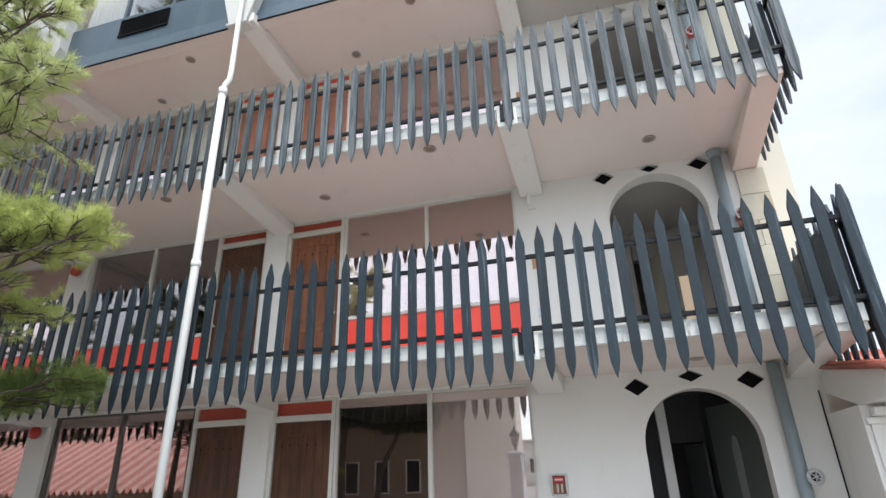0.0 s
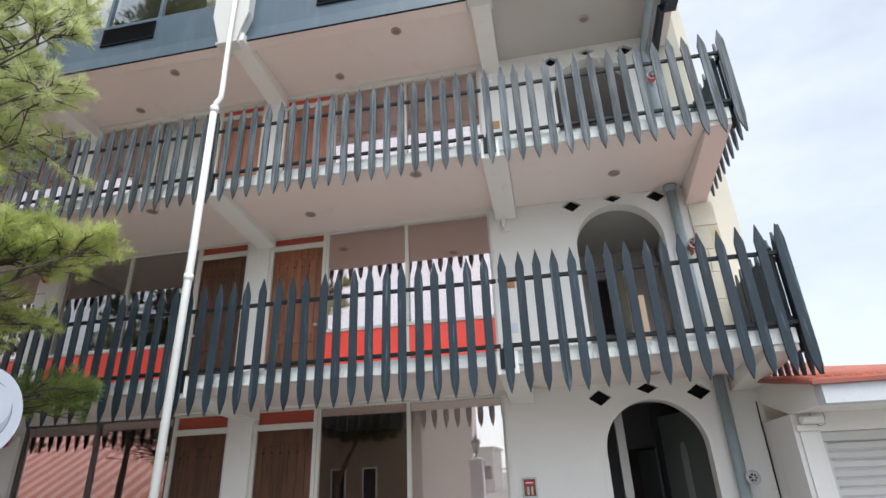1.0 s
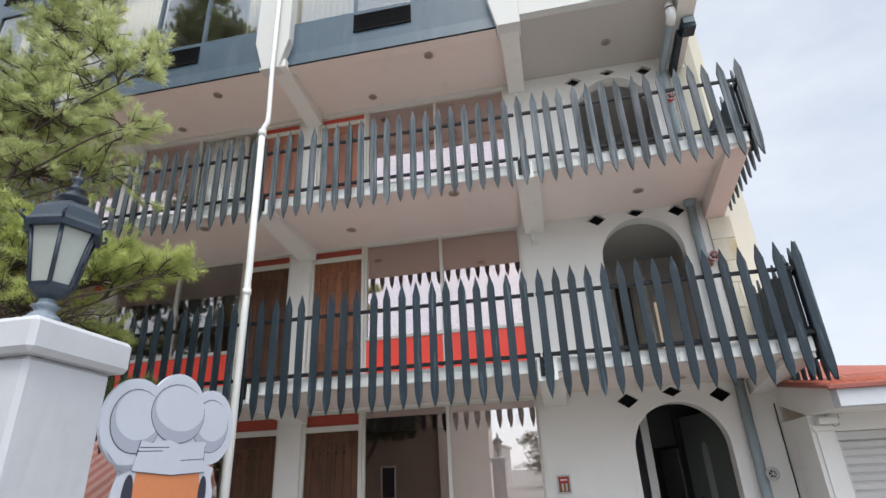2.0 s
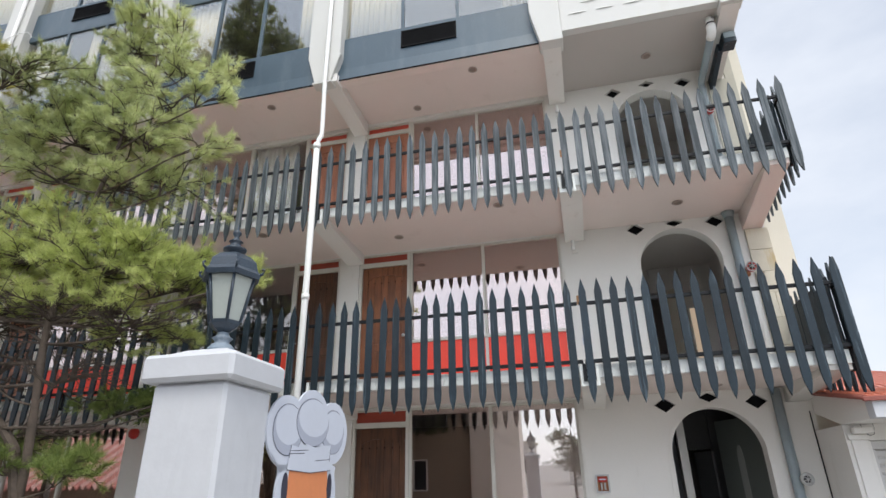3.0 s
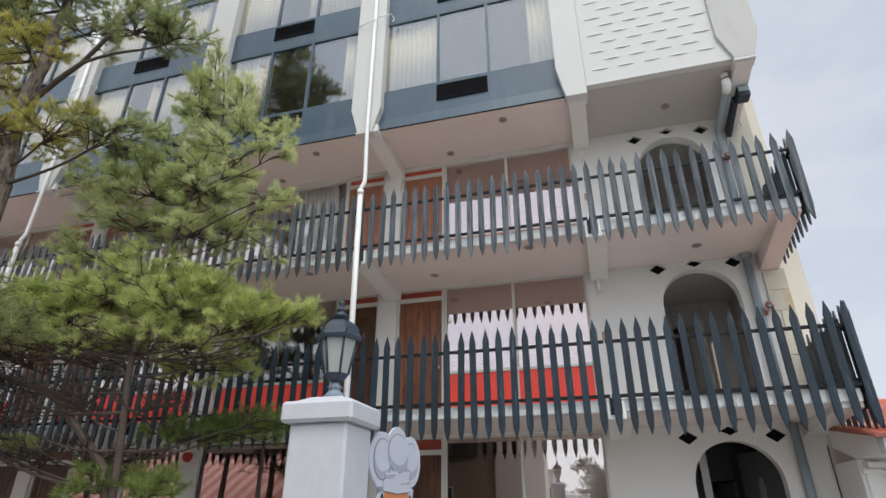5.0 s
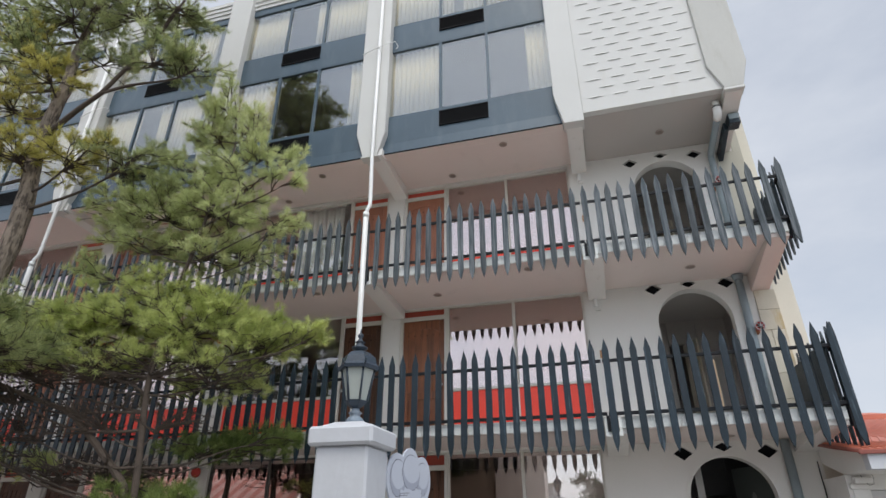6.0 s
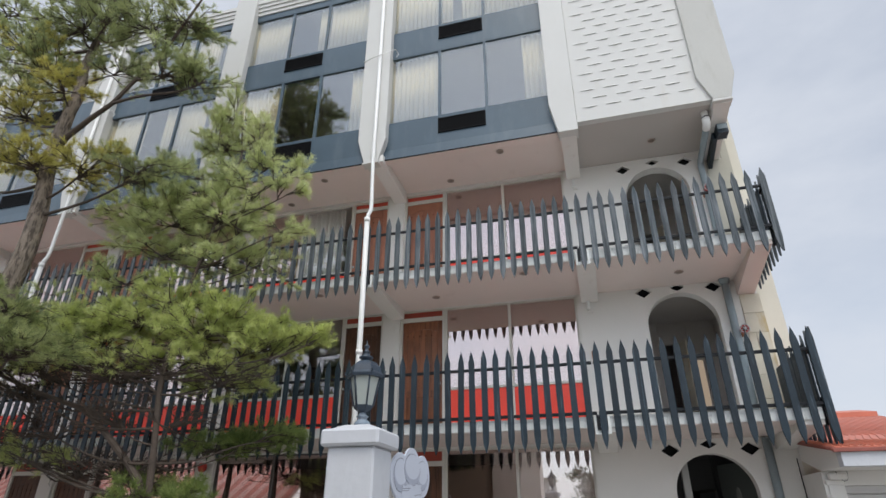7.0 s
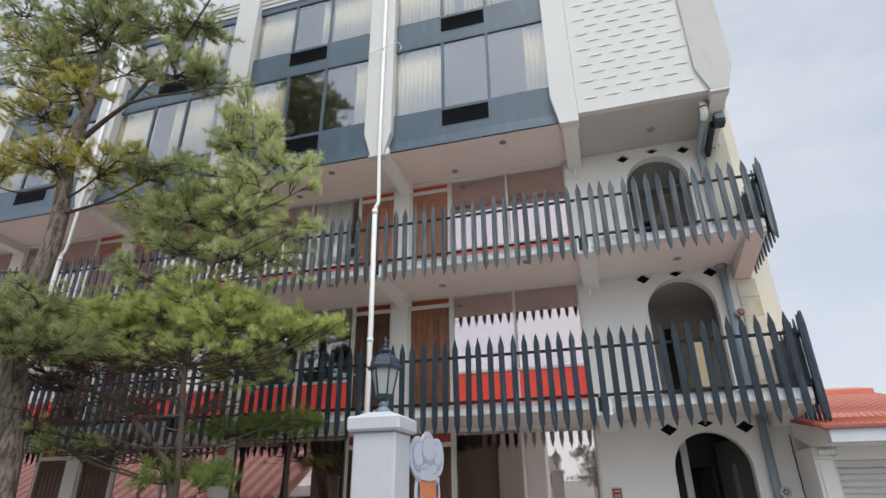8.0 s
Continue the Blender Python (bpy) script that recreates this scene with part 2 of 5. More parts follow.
def box(x0, x1, y0, y1, z0, z1, bevel=0.0):
    bm = bmesh.new()
    bm_box(bm, x0, x1, y0, y1, z0, z1)
    if bevel:
        bmesh.ops.bevel(bm, geom=bm.edges[:], offset=bevel, segments=1, affect="EDGES")
    return bm


def boxes(rows, bevel=0.0):
    bm = bmesh.new()
    for r in rows:
        bm_box(bm, *r)
    if bevel:
        bmesh.ops.bevel(bm, geom=bm.edges[:], offset=bevel, segments=1, affect="EDGES")
    return bm


def worn(bm, cuts, amount, seed):
    """Cuts a block up and pushes its surface in and out a little, like hand-laid plaster."""
    bmesh.ops.subdivide_edges(bm, edges=[e for e in bm.edges if e.calc_length() > 0.05], cuts=cuts, use_grid_fill=True)
    rw_ = random.Random(seed)
    for v in bm.verts:
        v.co += Vector((rw_.uniform(-1, 1), rw_.uniform(-1, 1), rw_.uniform(-1, 1))) * amount
    return bm


def prism(points, a0, a1, axis="y", bevel=0.0):
    """A polygon, extruded along an axis: points are (x, z) for y, (y, z) for x, (x, y) for z."""
    bm = bmesh.new()

    def at(p, a):
        return {"y": (p[0], a, p[1]), "x": (a, p[0], p[1]), "z": (p[0], p[1], a)}[axis]
    lo = [bm.verts.new(at(p, a0)) for p in points]
    hi = [bm.verts.new(at(p, a1)) for p in points]
    bm.faces.new(lo)
    bm.faces.new(hi[::-1])
    for i in range(len(points)):
        j = (i + 1) % len(points)
        bm.faces.new((lo[j], lo[i], hi[i], hi[j]))
    bmesh.ops.recalc_face_normals(bm, faces=bm.faces[:])
    if bevel:
        bmesh.ops.bevel(bm, geom=bm.edges[:], offset=bevel, segments=1, affect="EDGES")
    return bm


def pierced(outer, holes, y0, y1):
    """An upright slab in x and z from y0 to y1, with holes through it."""
    bm = bmesh.new()
    loops = []
    edges = []
    for pts in [outer] + holes:
        vs = [bm.verts.new((x, y0, z)) for x, z in pts]
        loops.append(vs)
        edges += [bm.edges.new((vs[i], vs[(i + 1) % len(vs)])) for i in range(len(vs))]
    bmesh.ops.triangle_fill(bm, edges=edges, use_beauty=True)
    front = bm.faces[:]
    twin = {v: bm.verts.new((v.co.x, y1, v.co.z)) for v in bm.verts[:]}
    for f in front:
        bm.faces.new([twin[v] for v in reversed(f.verts)])
    for vs in loops:
        for i in range(len(vs)):
            a, b = vs[i], vs[(i + 1) % len(vs)]
            bm.faces.new((a, b, twin[b], twin[a]))
    bmesh.ops.recalc_face_normals(bm, faces=bm.faces[:])
    return bm


def tube(points, radius, sides=10, closed=False):
    """A round pipe through points; radius is one number or one for each point."""
    bm = bmesh.new()
    pts = [Vector(p) for p in points]
    rad = radius if isinstance(radius, (list, tuple)) else [radius] * len(pts)
    rings = []
    ref = Vector((0.31, 0.17, 0.93))
    for i, p in enumerate(pts):
        if closed:
            d = pts[(i + 1) % len(pts)] - pts[i - 1]
        else:
            d = pts[min(i + 1, len(pts) - 1)] - pts[max(i - 1, 0)]
        d.normalize()
        if i == 0 and abs(d.dot(ref)) > 0.9:
            ref = Vector((0.9, 0.3, 0.1))
        u = d.cross(ref).normalized()
        w = d.cross(u)
        rings.append([bm.verts.new(p + (u * math.cos(a) + w * math.sin(a)) * rad[i]) for a in [2 * math.pi * k / sides for k in range(sides)]])
    n = len(rings)
    for i in range(n if closed else n - 1):
        a, b = rings[i], rings[(i + 1) % n]
        for k in range(sides):
            q = (k + 1) % sides
            bm.faces.new((a[k], a[q], b[q], b[k]))
    if not closed:
        bm.faces.new(rings[0][::-1])
        bm.faces.new(rings[-1])
    bmesh.ops.recalc_face_normals(bm, faces=bm.faces[:])
    for f in bm.faces:
        f.smooth = len(f.verts) == 4
    return bm


def lathe(profile, centre, sides=20, axis="z", turn=0.0):
    """A turned shape: profile rows of (radius, height) about an axis through centre."""
    bm = bmesh.new()
    rings = []
    for r, h in profile:
        ring = []
        for k in range(sides):
            a = 2 * math.pi * k / sides + turn
            c, s = r * math.cos(a), r * math.sin(a)
            p = {"z": (c, s, h), "y": (c, h, s), "x": (h, c, s)}[axis]
            ring.append(bm.verts.new(Vector(p) + Vector(centre)))
        rings.append(ring)
    for a, b in zip(rings, rings[1:]):
        for k in range(sides):
            q = (k + 1) % sides
            bm.faces.new((a[k], a[q], b[q], b[k]))
    bm.faces.new(rings[0][::-1])
    bm.faces.new(rings[-1])
    bmesh.ops.recalc_face_normals(bm, faces=bm.faces[:])
    for f in bm.faces:
        f.smooth = sides > 8 and len(f.verts) == 4
    return bm


def thing(name, base, label="", category="", group="", kind=""):
    ob = new(name)
    ob.empty_display_size = 0.1
    ob.location = base
    return tagged(ob, label, category, group, kind)


def base_of(ob):
    p = Vector((0, 0, 0))
    while ob is not None:
        p += ob.location
        ob = ob.parent
    return p


def mesh_of(name, bm, material, origin=(0, 0, 0)):
    bmesh.ops.translate(bm, verts=bm.verts[:], vec=-Vector(origin))
    me = bpy.data.meshes.new(name)
    bm.to_mesh(me)
    bm.free()
    me.materials.append(material)
    return me


def part(name, bm, material, parent, label=""):
    ob = new(name, mesh_of(name, bm, material, base_of(parent)))
    ob.parent = parent
    return tagged(ob, label)


def solid(name, bm, material, label="", category="", kind="structure", group=""):
    """One mesh at top level, its origin at the middle of its base."""
    xs = [v.co for v in bm.verts]
    o = Vector((sum((min(p[i] for p in xs), max(p[i] for p in xs))) / 2 for i in range(2)))
    o = Vector((o[0], o[1], min(p[2] for p in xs)))
    ob = new(name, mesh_of(name, bm, material, o))
    ob.location = o
    return tagged(ob, label, category, group, kind)


def piece(name, mesh, parent, at, turn=(0, 0, 0)):
    """A piece that shares its mesh, at a place in the world."""
    ob = new(name, mesh)
    ob.parent = parent
    ob.location = Vector(at) - base_of(parent)
    ob.rotation_euler = turn
    return ob

# ---- the building: numbers ----
C = (-0.75, -4.75, -8.80, -12.85, -16.90, -20.95)      # column lines, from the arch bay outwards
FLOOR_Z = (0.0, 2.98, 5.76)
CEIL_Z = (2.82, 5.60, 8.55)
HEAD_Z = (2.77, 5.585, 8.48)
LEAF_Z = (2.48, 5.34, 8.24)
WALL_Y, GLASS_Y, EDGE_Y = 7.08, 7.19, 5.45
LEFT, RIGHT = -20.95, 2.31
ARCH_X, ARCH_R = 0.985, 0.62
ARCH_TOP = (2.57, 5.44, 8.27)


def bay_lines(k):
    """Door outer edge, door to window, mullion, window end: for bay k between column lines k and k+1."""
    if k % 2 == 0:
        return [C[k + 1] + d for d in (0.17, 1.15, 2.50, 3.85)]
    return [C[k] - d for d in (0.21, 1.15, 2.47, 3.80)]


# ---- ground and far side of the street ----
solid("ground", box(-400, 400, -400, 400, -0.4, 0.0), ASPHALT, "grey concrete ground running out to the horizon", "ground")

# ---- storeys: walls, floors, ceilings ----
for s in range(3):
    z0, z1 = FLOOR_Z[s], CEIL_Z[s]
    holes, backs = [], []
    for k in range(5):
        e = bay_lines(k)
        a, b = min(e), max(e)
        holes.append([(a, z0 + 0.03), (b, z0 + 0.03), (b, HEAD_Z[s]), (a, HEAD_Z[s])])
    zc = ARCH_TOP[s] - ARCH_R
    arch = [(ARCH_X + ARCH_R, z0 + 0.03)]
    arch += [(ARCH_X + ARCH_R * math.cos(a), zc + ARCH_R * math.sin(a)) for a in [math.pi * i / 28 for i in range(29)]]
    arch += [(ARCH_X - ARCH_R, z0 + 0.03)]
    holes.append(arch)
    for dx, dz, w, h in ((-0.615, 0.06, 0.15, 0.105), (0.0, 0.105 if s == 1 else 0.145, 0.14, 0.07), (0.625, 0.06, 0.15, 0.105)):
        cx, cz = ARCH_X + dx, ARCH_TOP[s] + dz
        holes.append([(cx - w, cz), (cx, cz - h), (cx + w, cz), (cx, cz + h)])
        backs.append(prism([(cx - w + 0.001, cz), (cx, cz - h + 0.001), (cx + w - 0.001, cz), (cx, cz + h - 0.001)], WALL_Y + 0.07, WALL_Y + 0.085))
    wall = solid("wall_front_%d" % (s + 1), pierced([(LEFT, z0), (RIGHT, z0), (RIGHT, z1), (LEFT, z1)], holes, WALL_Y, WALL_Y + 0.22), WHITE,
                 "white painted masonry front wall with an arched opening", "wall")
    for b_ in backs:
        part("vent_back", b_, BLACK, wall, "black backing of a diamond opening")
    # the arch's raised edge and its two imposts
    rw = 0.03 if s == 1 else 0.055
    ring = [(ARCH_X + (ARCH_R + rw) * math.cos(a), zc + (ARCH_R + rw) * math.sin(a)) for a in [math.pi * i / 28 for i in range(29)]]
    ring += [(ARCH_X + ARCH_R * math.cos(a), zc + ARCH_R * math.sin(a)) for a in [math.pi * i / 28 for i in range(28, -1, -1)]]
    part("arch_trim", prism(ring, WALL_Y - 0.012, WALL_Y - 0.001), WHITE, wall)
    for sx_ in (-1, 1):
        xa = ARCH_X + sx_ * ARCH_R
        part("arch_impost", box(min(xa, xa + sx_ * 0.07), max(xa, xa + sx_ * 0.07), WALL_Y - 0.014, WALL_Y - 0.001, z0 + 0.03, zc - 0.1), WHITE, wall)

for s, name in ((0, "balcony_floor_1"), (1, "balcony_floor_2")):
    zt, zb = FLOOR_Z[s + 1], CEIL_Z[s]
    slab = solid(name, box(LEFT, 2.27, EDGE_Y, 11.0, zb, zt), SLABEDGE, "concrete balcony floor with a flaking white front edge", "balcony")
    for i, c in enumerate(C):
        x0, x1 = c - 0.05, c + 0.27
        part("beam", prism([(EDGE_Y + 0.02, zb - 0.001), (EDGE_Y + 0.02, zb - 0.075), (WALL_Y - 0.002, zb - 0.20), (WALL_Y - 0.002, zb - 0.001)], x0, x1, "x"), WHITE, slab)
    part("beam", prism([(EDGE_Y + 0.02, zb - 0.001), (EDGE_Y + 0.02, zb - 0.07), (WALL_Y - 0.002, zb - (0.32 if s else 0.22)), (WALL_Y - 0.002, zb - 0.001)], 1.98, 2.265, "x"), SOFFIT if s else WHITE, slab, "painted end beam")
    cuts = [2.27 - 0.29] + [v for c in C for v in (c + 0.27, c - 0.05)]
    bm = bmesh.new()
    for i in range(0, len(cuts) - 2, 2):
        bm_box(bm, cuts[i + 1] + 0.002, cuts[i] - 0.002, EDGE_Y + 0.015, WALL_Y - 0.002, zb - 0.014, zb - 0.001)
    solid("ceiling_%d" % (s + 1), bm, SOFFIT, "pale salmon painted balcony soffit", "ceiling")

CEIL4 = surface("pale_grey_soffit_paint", (0.46, 0.425, 0.395), 0.85, 0.06, 0.6, 40, 0.15)
# overhang of the upper storeys
zb = CEIL_Z[2]
over = solid("overhang_floor", box(LEFT, 2.27, 5.62, 11.0, zb, zb + 0.15), WHITE, "white concrete floor of the overhanging upper storeys", "floor")
for c in C:
    part("beam", prism([(5.47, zb - 0.001), (5.47, zb - 0.16), (WALL_Y - 0.002, zb - 0.26), (WALL_Y - 0.002, zb - 0.001)], c - 0.06, c + 0.24, "x"), WHITE, over)
part("beam", prism([(5.47, zb - 0.001), (5.47, zb - 0.12), (WALL_Y - 0.002, zb - 0.30), (WALL_Y - 0.002, zb - 0.001)], 1.98, 2.262, "x"), WHITE, over)
cuts = [1.975] + [v for c in C for v in (c + 0.24, c - 0.06)]
bm = bmesh.new()
for i in range(2, len(cuts) - 2, 2):
    bm_box(bm, cuts[i + 1] + 0.002, cuts[i] - 0.002, 5.64, WALL_Y - 0.002, zb - 0.014, zb - 0.001)
solid("ceiling_4", box(cuts[1] + 0.002, cuts[0] - 0.002, 5.603, WALL_Y - 0.002, zb - 0.014, zb - 0.001), CEIL4, "grey-white soffit over the arch bay", "ceiling")
solid("ceiling_3", bm, SOFFIT, "pale salmon painted soffit under the overhang", "ceiling")

# rooms behind the front wall: back, cross walls
solid("wall_back", box(LEFT, RIGHT, 11.0, 11.2, 0.0, 14.2), DARKROOM, "plain painted back wall of the rooms", "wall")
for i, c in enumerate(C):
    solid("wall_cross_%d" % (i + 1), boxes([(c - 0.05, c + 0.1, WALL_Y + 0.225, 10.99, FLOOR_Z[s] + 0.005, CEIL_Z[s] - 0.005) for s in range(3)]
          + [(c - 0.05, c + 0.1, 5.80, 10.99, 8.71, 14.1)]), DARKROOM, "plain painted wall between rooms", "wall")
solid("wall_side", box(2.32, 2.70, WALL_Y + 0.2, 11.2, 0.0, 14.2), CREAM, "cream rendered end wall of the building", "wall")

# cream return lying in shadow: the render is coloured darker for it
solid("wall_return", boxes([(2.0, 2.315, WALL_Y - 0.03, WALL_Y - 0.002, 5.79, 8.24), (2.316, 2.46, WALL_Y - 0.03, WALL_Y + 0.195, 5.79, 8.98)]), surface("shaded_cream_render", (0.44, 0.42, 0.35), 0.85, 0.1, 1.5, 40, 0.3), "narrow cream return strip at the wall's end, shade in its colour", "wall")

# stone quoins at the corner of the two balcony storeys
quoin = thing("quoin", (2.16, 7.1, FLOOR_Z[1]), "rough cream stone corner blocks with ochre stains", "stone trim", kind="structure")
rq = random.Random(5)
for s in (1,):
    z = FLOOR_Z[s] + 0.02
    while z < CEIL_Z[s] - 0.45:
        h = rq.uniform(0.34, 0.44)
        cut = rq.choice((2.12, 2.2, 2.34))
        for a, b in ((2.0, cut), (cut, 2.345)):
            if b - a > 0.05:
                part("stone", box(a + 0.002, b - 0.002, WALL_Y - 0.035 - rq.random() * 0.012, WALL_Y - 0.002, z + 0.002, z + h - 0.002, 0.006), STONE, quoin)
        z += h


# ---- windows and doors of the three storeys ----
count_w = count_d = 0


def curtain(x0, x1, z0, z1, y, name="curtain", cloth=None, label="pleated beige curtain hanging behind a window pane", group="upper curtains"):
    bm = bmesh.new()
    n = max(8, int((x1 - x0) / 0.022))
    rc = random.Random(int(x0 * 100) + int(z0 * 10))
    ph = rc.random() * 6
    rows = []
    for zz in (z0, z1):
        rows.append([bm.verts.new((x0 + (x1 - x0) * i / n, y + 0.040 * math.sin(i * 1.25 + ph + 0.7 * math.sin(i * 0.21)), zz)) for i in range(n + 1)])
    for i in range(n):
        f = bm.faces.new((rows[0][i], rows[0][i + 1], rows[1][i + 1], rows[1][i]))
        f.smooth = True
    ob = solid(name, bm, cloth or CURTAIN, label, "curtain", kind="", group=group)
    ob.modifiers.new("thick", "SOLIDIFY").thickness = 0.004
    return ob


def lean_out(ob, at, degrees):
    """Leans a pane's head towards the street, about its own middle."""
    c = Vector(at) - base_of(ob.parent)
    ob.data.transform(Matrix.Translation(c) @ Matrix.Rotation(radians(degrees), 4, "X") @ Matrix.Translation(-c))


for s in range(3):
    z0, zh, zl = FLOOR_Z[s] + 0.03, HEAD_Z[s], LEAF_Z[s]
    for k in range(5):
        d0, d1, m, w1 = bay_lines(k)
        a, b = min(d0, d1), max(d0, d1)
        # door
        count_d += 1
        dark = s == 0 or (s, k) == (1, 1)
        # wood tone by storey: darkest at the ground, lightest at the top
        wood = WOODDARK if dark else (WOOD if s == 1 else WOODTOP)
        door = thing("door_%d" % count_d, ((a + b) / 2, GLASS_Y, z0), "closed varnished wooden door with a red panel above", "door", kind="structure")
        y = GLASS_Y - 0.06
        part("door_frame", boxes([(a + 0.002, a + 0.055, y, y + 0.12, z0, zh - 0.002), (b - 0.055, b - 0.002, y, y + 0.12, z0, zh - 0.002),
                                  (a + 0.056, b - 0.056, y, y + 0.12, zl, zl + 0.085), (a + 0.056, b - 0.056, y, y + 0.12, zh - 0.03, zh - 0.002)]), FRAME, door)
        # transoms use the shaded reds, less darkened on the top storey
        part("transom_panel", box(a + 0.058, b - 0.058, y + 0.04, y + 0.07, zl + 0.087, zh - 0.032), HALFSHADEDRED if s == 2 else SHADEDRED, door, "red transom panel, darkened for soffit shade")
        la, lb = a + 0.06, b - 0.06
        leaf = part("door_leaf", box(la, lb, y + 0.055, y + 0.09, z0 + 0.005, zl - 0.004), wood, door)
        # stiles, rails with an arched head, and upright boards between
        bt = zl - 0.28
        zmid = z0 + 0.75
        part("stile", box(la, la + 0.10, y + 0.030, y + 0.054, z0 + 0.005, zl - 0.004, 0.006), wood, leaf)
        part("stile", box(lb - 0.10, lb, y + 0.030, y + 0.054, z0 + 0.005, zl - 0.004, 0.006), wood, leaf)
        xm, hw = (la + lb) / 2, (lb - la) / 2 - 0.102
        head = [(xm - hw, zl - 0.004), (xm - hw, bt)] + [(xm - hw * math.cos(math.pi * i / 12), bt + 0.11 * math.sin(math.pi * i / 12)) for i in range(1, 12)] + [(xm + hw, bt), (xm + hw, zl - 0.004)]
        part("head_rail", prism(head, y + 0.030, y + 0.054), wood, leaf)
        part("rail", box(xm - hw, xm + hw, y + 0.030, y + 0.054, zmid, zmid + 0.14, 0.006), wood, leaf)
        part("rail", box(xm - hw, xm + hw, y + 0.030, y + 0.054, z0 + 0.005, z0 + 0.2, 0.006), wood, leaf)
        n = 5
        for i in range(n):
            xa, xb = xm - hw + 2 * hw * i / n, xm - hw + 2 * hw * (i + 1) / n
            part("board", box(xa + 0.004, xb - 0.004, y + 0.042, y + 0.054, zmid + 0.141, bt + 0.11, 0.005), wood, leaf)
        for i in range(n + 1):
            part("stud", lathe([(0.012, 0), (0.010, -0.006), (0.003, -0.010)], (xm - hw + 2 * hw * i / n, y + 0.042, bt - 0.03), 8, "y"), BLACK, leaf)
        xh = lb - 0.05 if k % 2 == 0 else la + 0.05
        part("door_handle", lathe([(0.012, 0), (0.012, -0.03), (0.028, -0.04), (0.03, -0.06), (0.015, -0.072)], (xh, y + 0.03, z0 + 1.0), 12, "y"), STEEL, door, "steel door knob")
        # window of two panes
        count_w += 1
        a, b = min(d1, w1), max(d1, w1)
        win = thing("window_%d" % count_w, ((a + b) / 2, GLASS_Y, z0), "two tall bronze-filmed panes in a painted metal frame", "window", kind="structure")
        zs = z0 if s == 0 else FLOOR_Z[s] + 0.94
        fm = FRAME if s or k % 2 == 0 else DARKFRAME
        part("window_frame", boxes([(a + 0.002, a + 0.04, y + 0.02, y + 0.10, z0, zh - 0.002), (b - 0.04, b - 0.002, y + 0.02, y + 0.10, z0, zh - 0.002),
                                    (a + 0.041, b - 0.041, y + 0.02, y + 0.10, zh - 0.03, zh - 0.002)]), fm, win)
        part("mullion", box(m - 0.025, m + 0.025, y + 0.012, y + 0.10, z0, zh - 0.031), fm, win)
        if s:
            part("window_sill", box(a + 0.041, b - 0.041, y - 0.01, y + 0.11, zs - 0.05, zs, 0.004), FRAME, win)
        for xa, xb in ((a + 0.041, m - 0.026), (m + 0.026, b - 0.041)):
            if s:
                part("panel", box(xa, xb, y + 0.03, y + 0.06, z0, zs - 0.052), RED, win, "red painted panel below the glass")
            bare = s == 2 and k == 1 and xb > -6.5
            pane = part("pane", box(xa, xb, GLASS_Y, GLASS_Y + 0.006, zs + 0.002, zh - 0.031), GLASSCLEAR if bare else (GLASSPALE if (s, k) == (0, 0) and xa > m else (GLASSDIM if (s, k) == (1, 1) else GLASSLOW)), win, "clear glass" if bare else "reflecting bronze glass")
            lean_out(pane, ((xa + xb) / 2, GLASS_Y, (zs + zh) / 2), 0.9)
            pane.visible_shadow = False
            if bare:
                curtain(xa + 0.02, xb - 0.19, zs + 0.004, zh - 0.04, GLASS_Y + 0.05, cloth=WHITECLOTH, label="pleated white curtain behind a balcony window", group="")
            elif s == 0 and k == 0 and xa > m:
                part("blind", box(xa - 0.02, xb + 0.02, GLASS_Y + 0.045, GLASS_Y + 0.05, zs + 0.002, zh - 0.031), PALEBLIND, win, "drawn pale cloth blind")
            elif s and (s, k) != (1, 1):
                part("blind", box(xa - 0.02, xb + 0.02, GLASS_Y + 0.045, GLASS_Y + 0.05, zs + 0.002, zh - 0.031), BLIND, win, "drawn brown cloth blind")

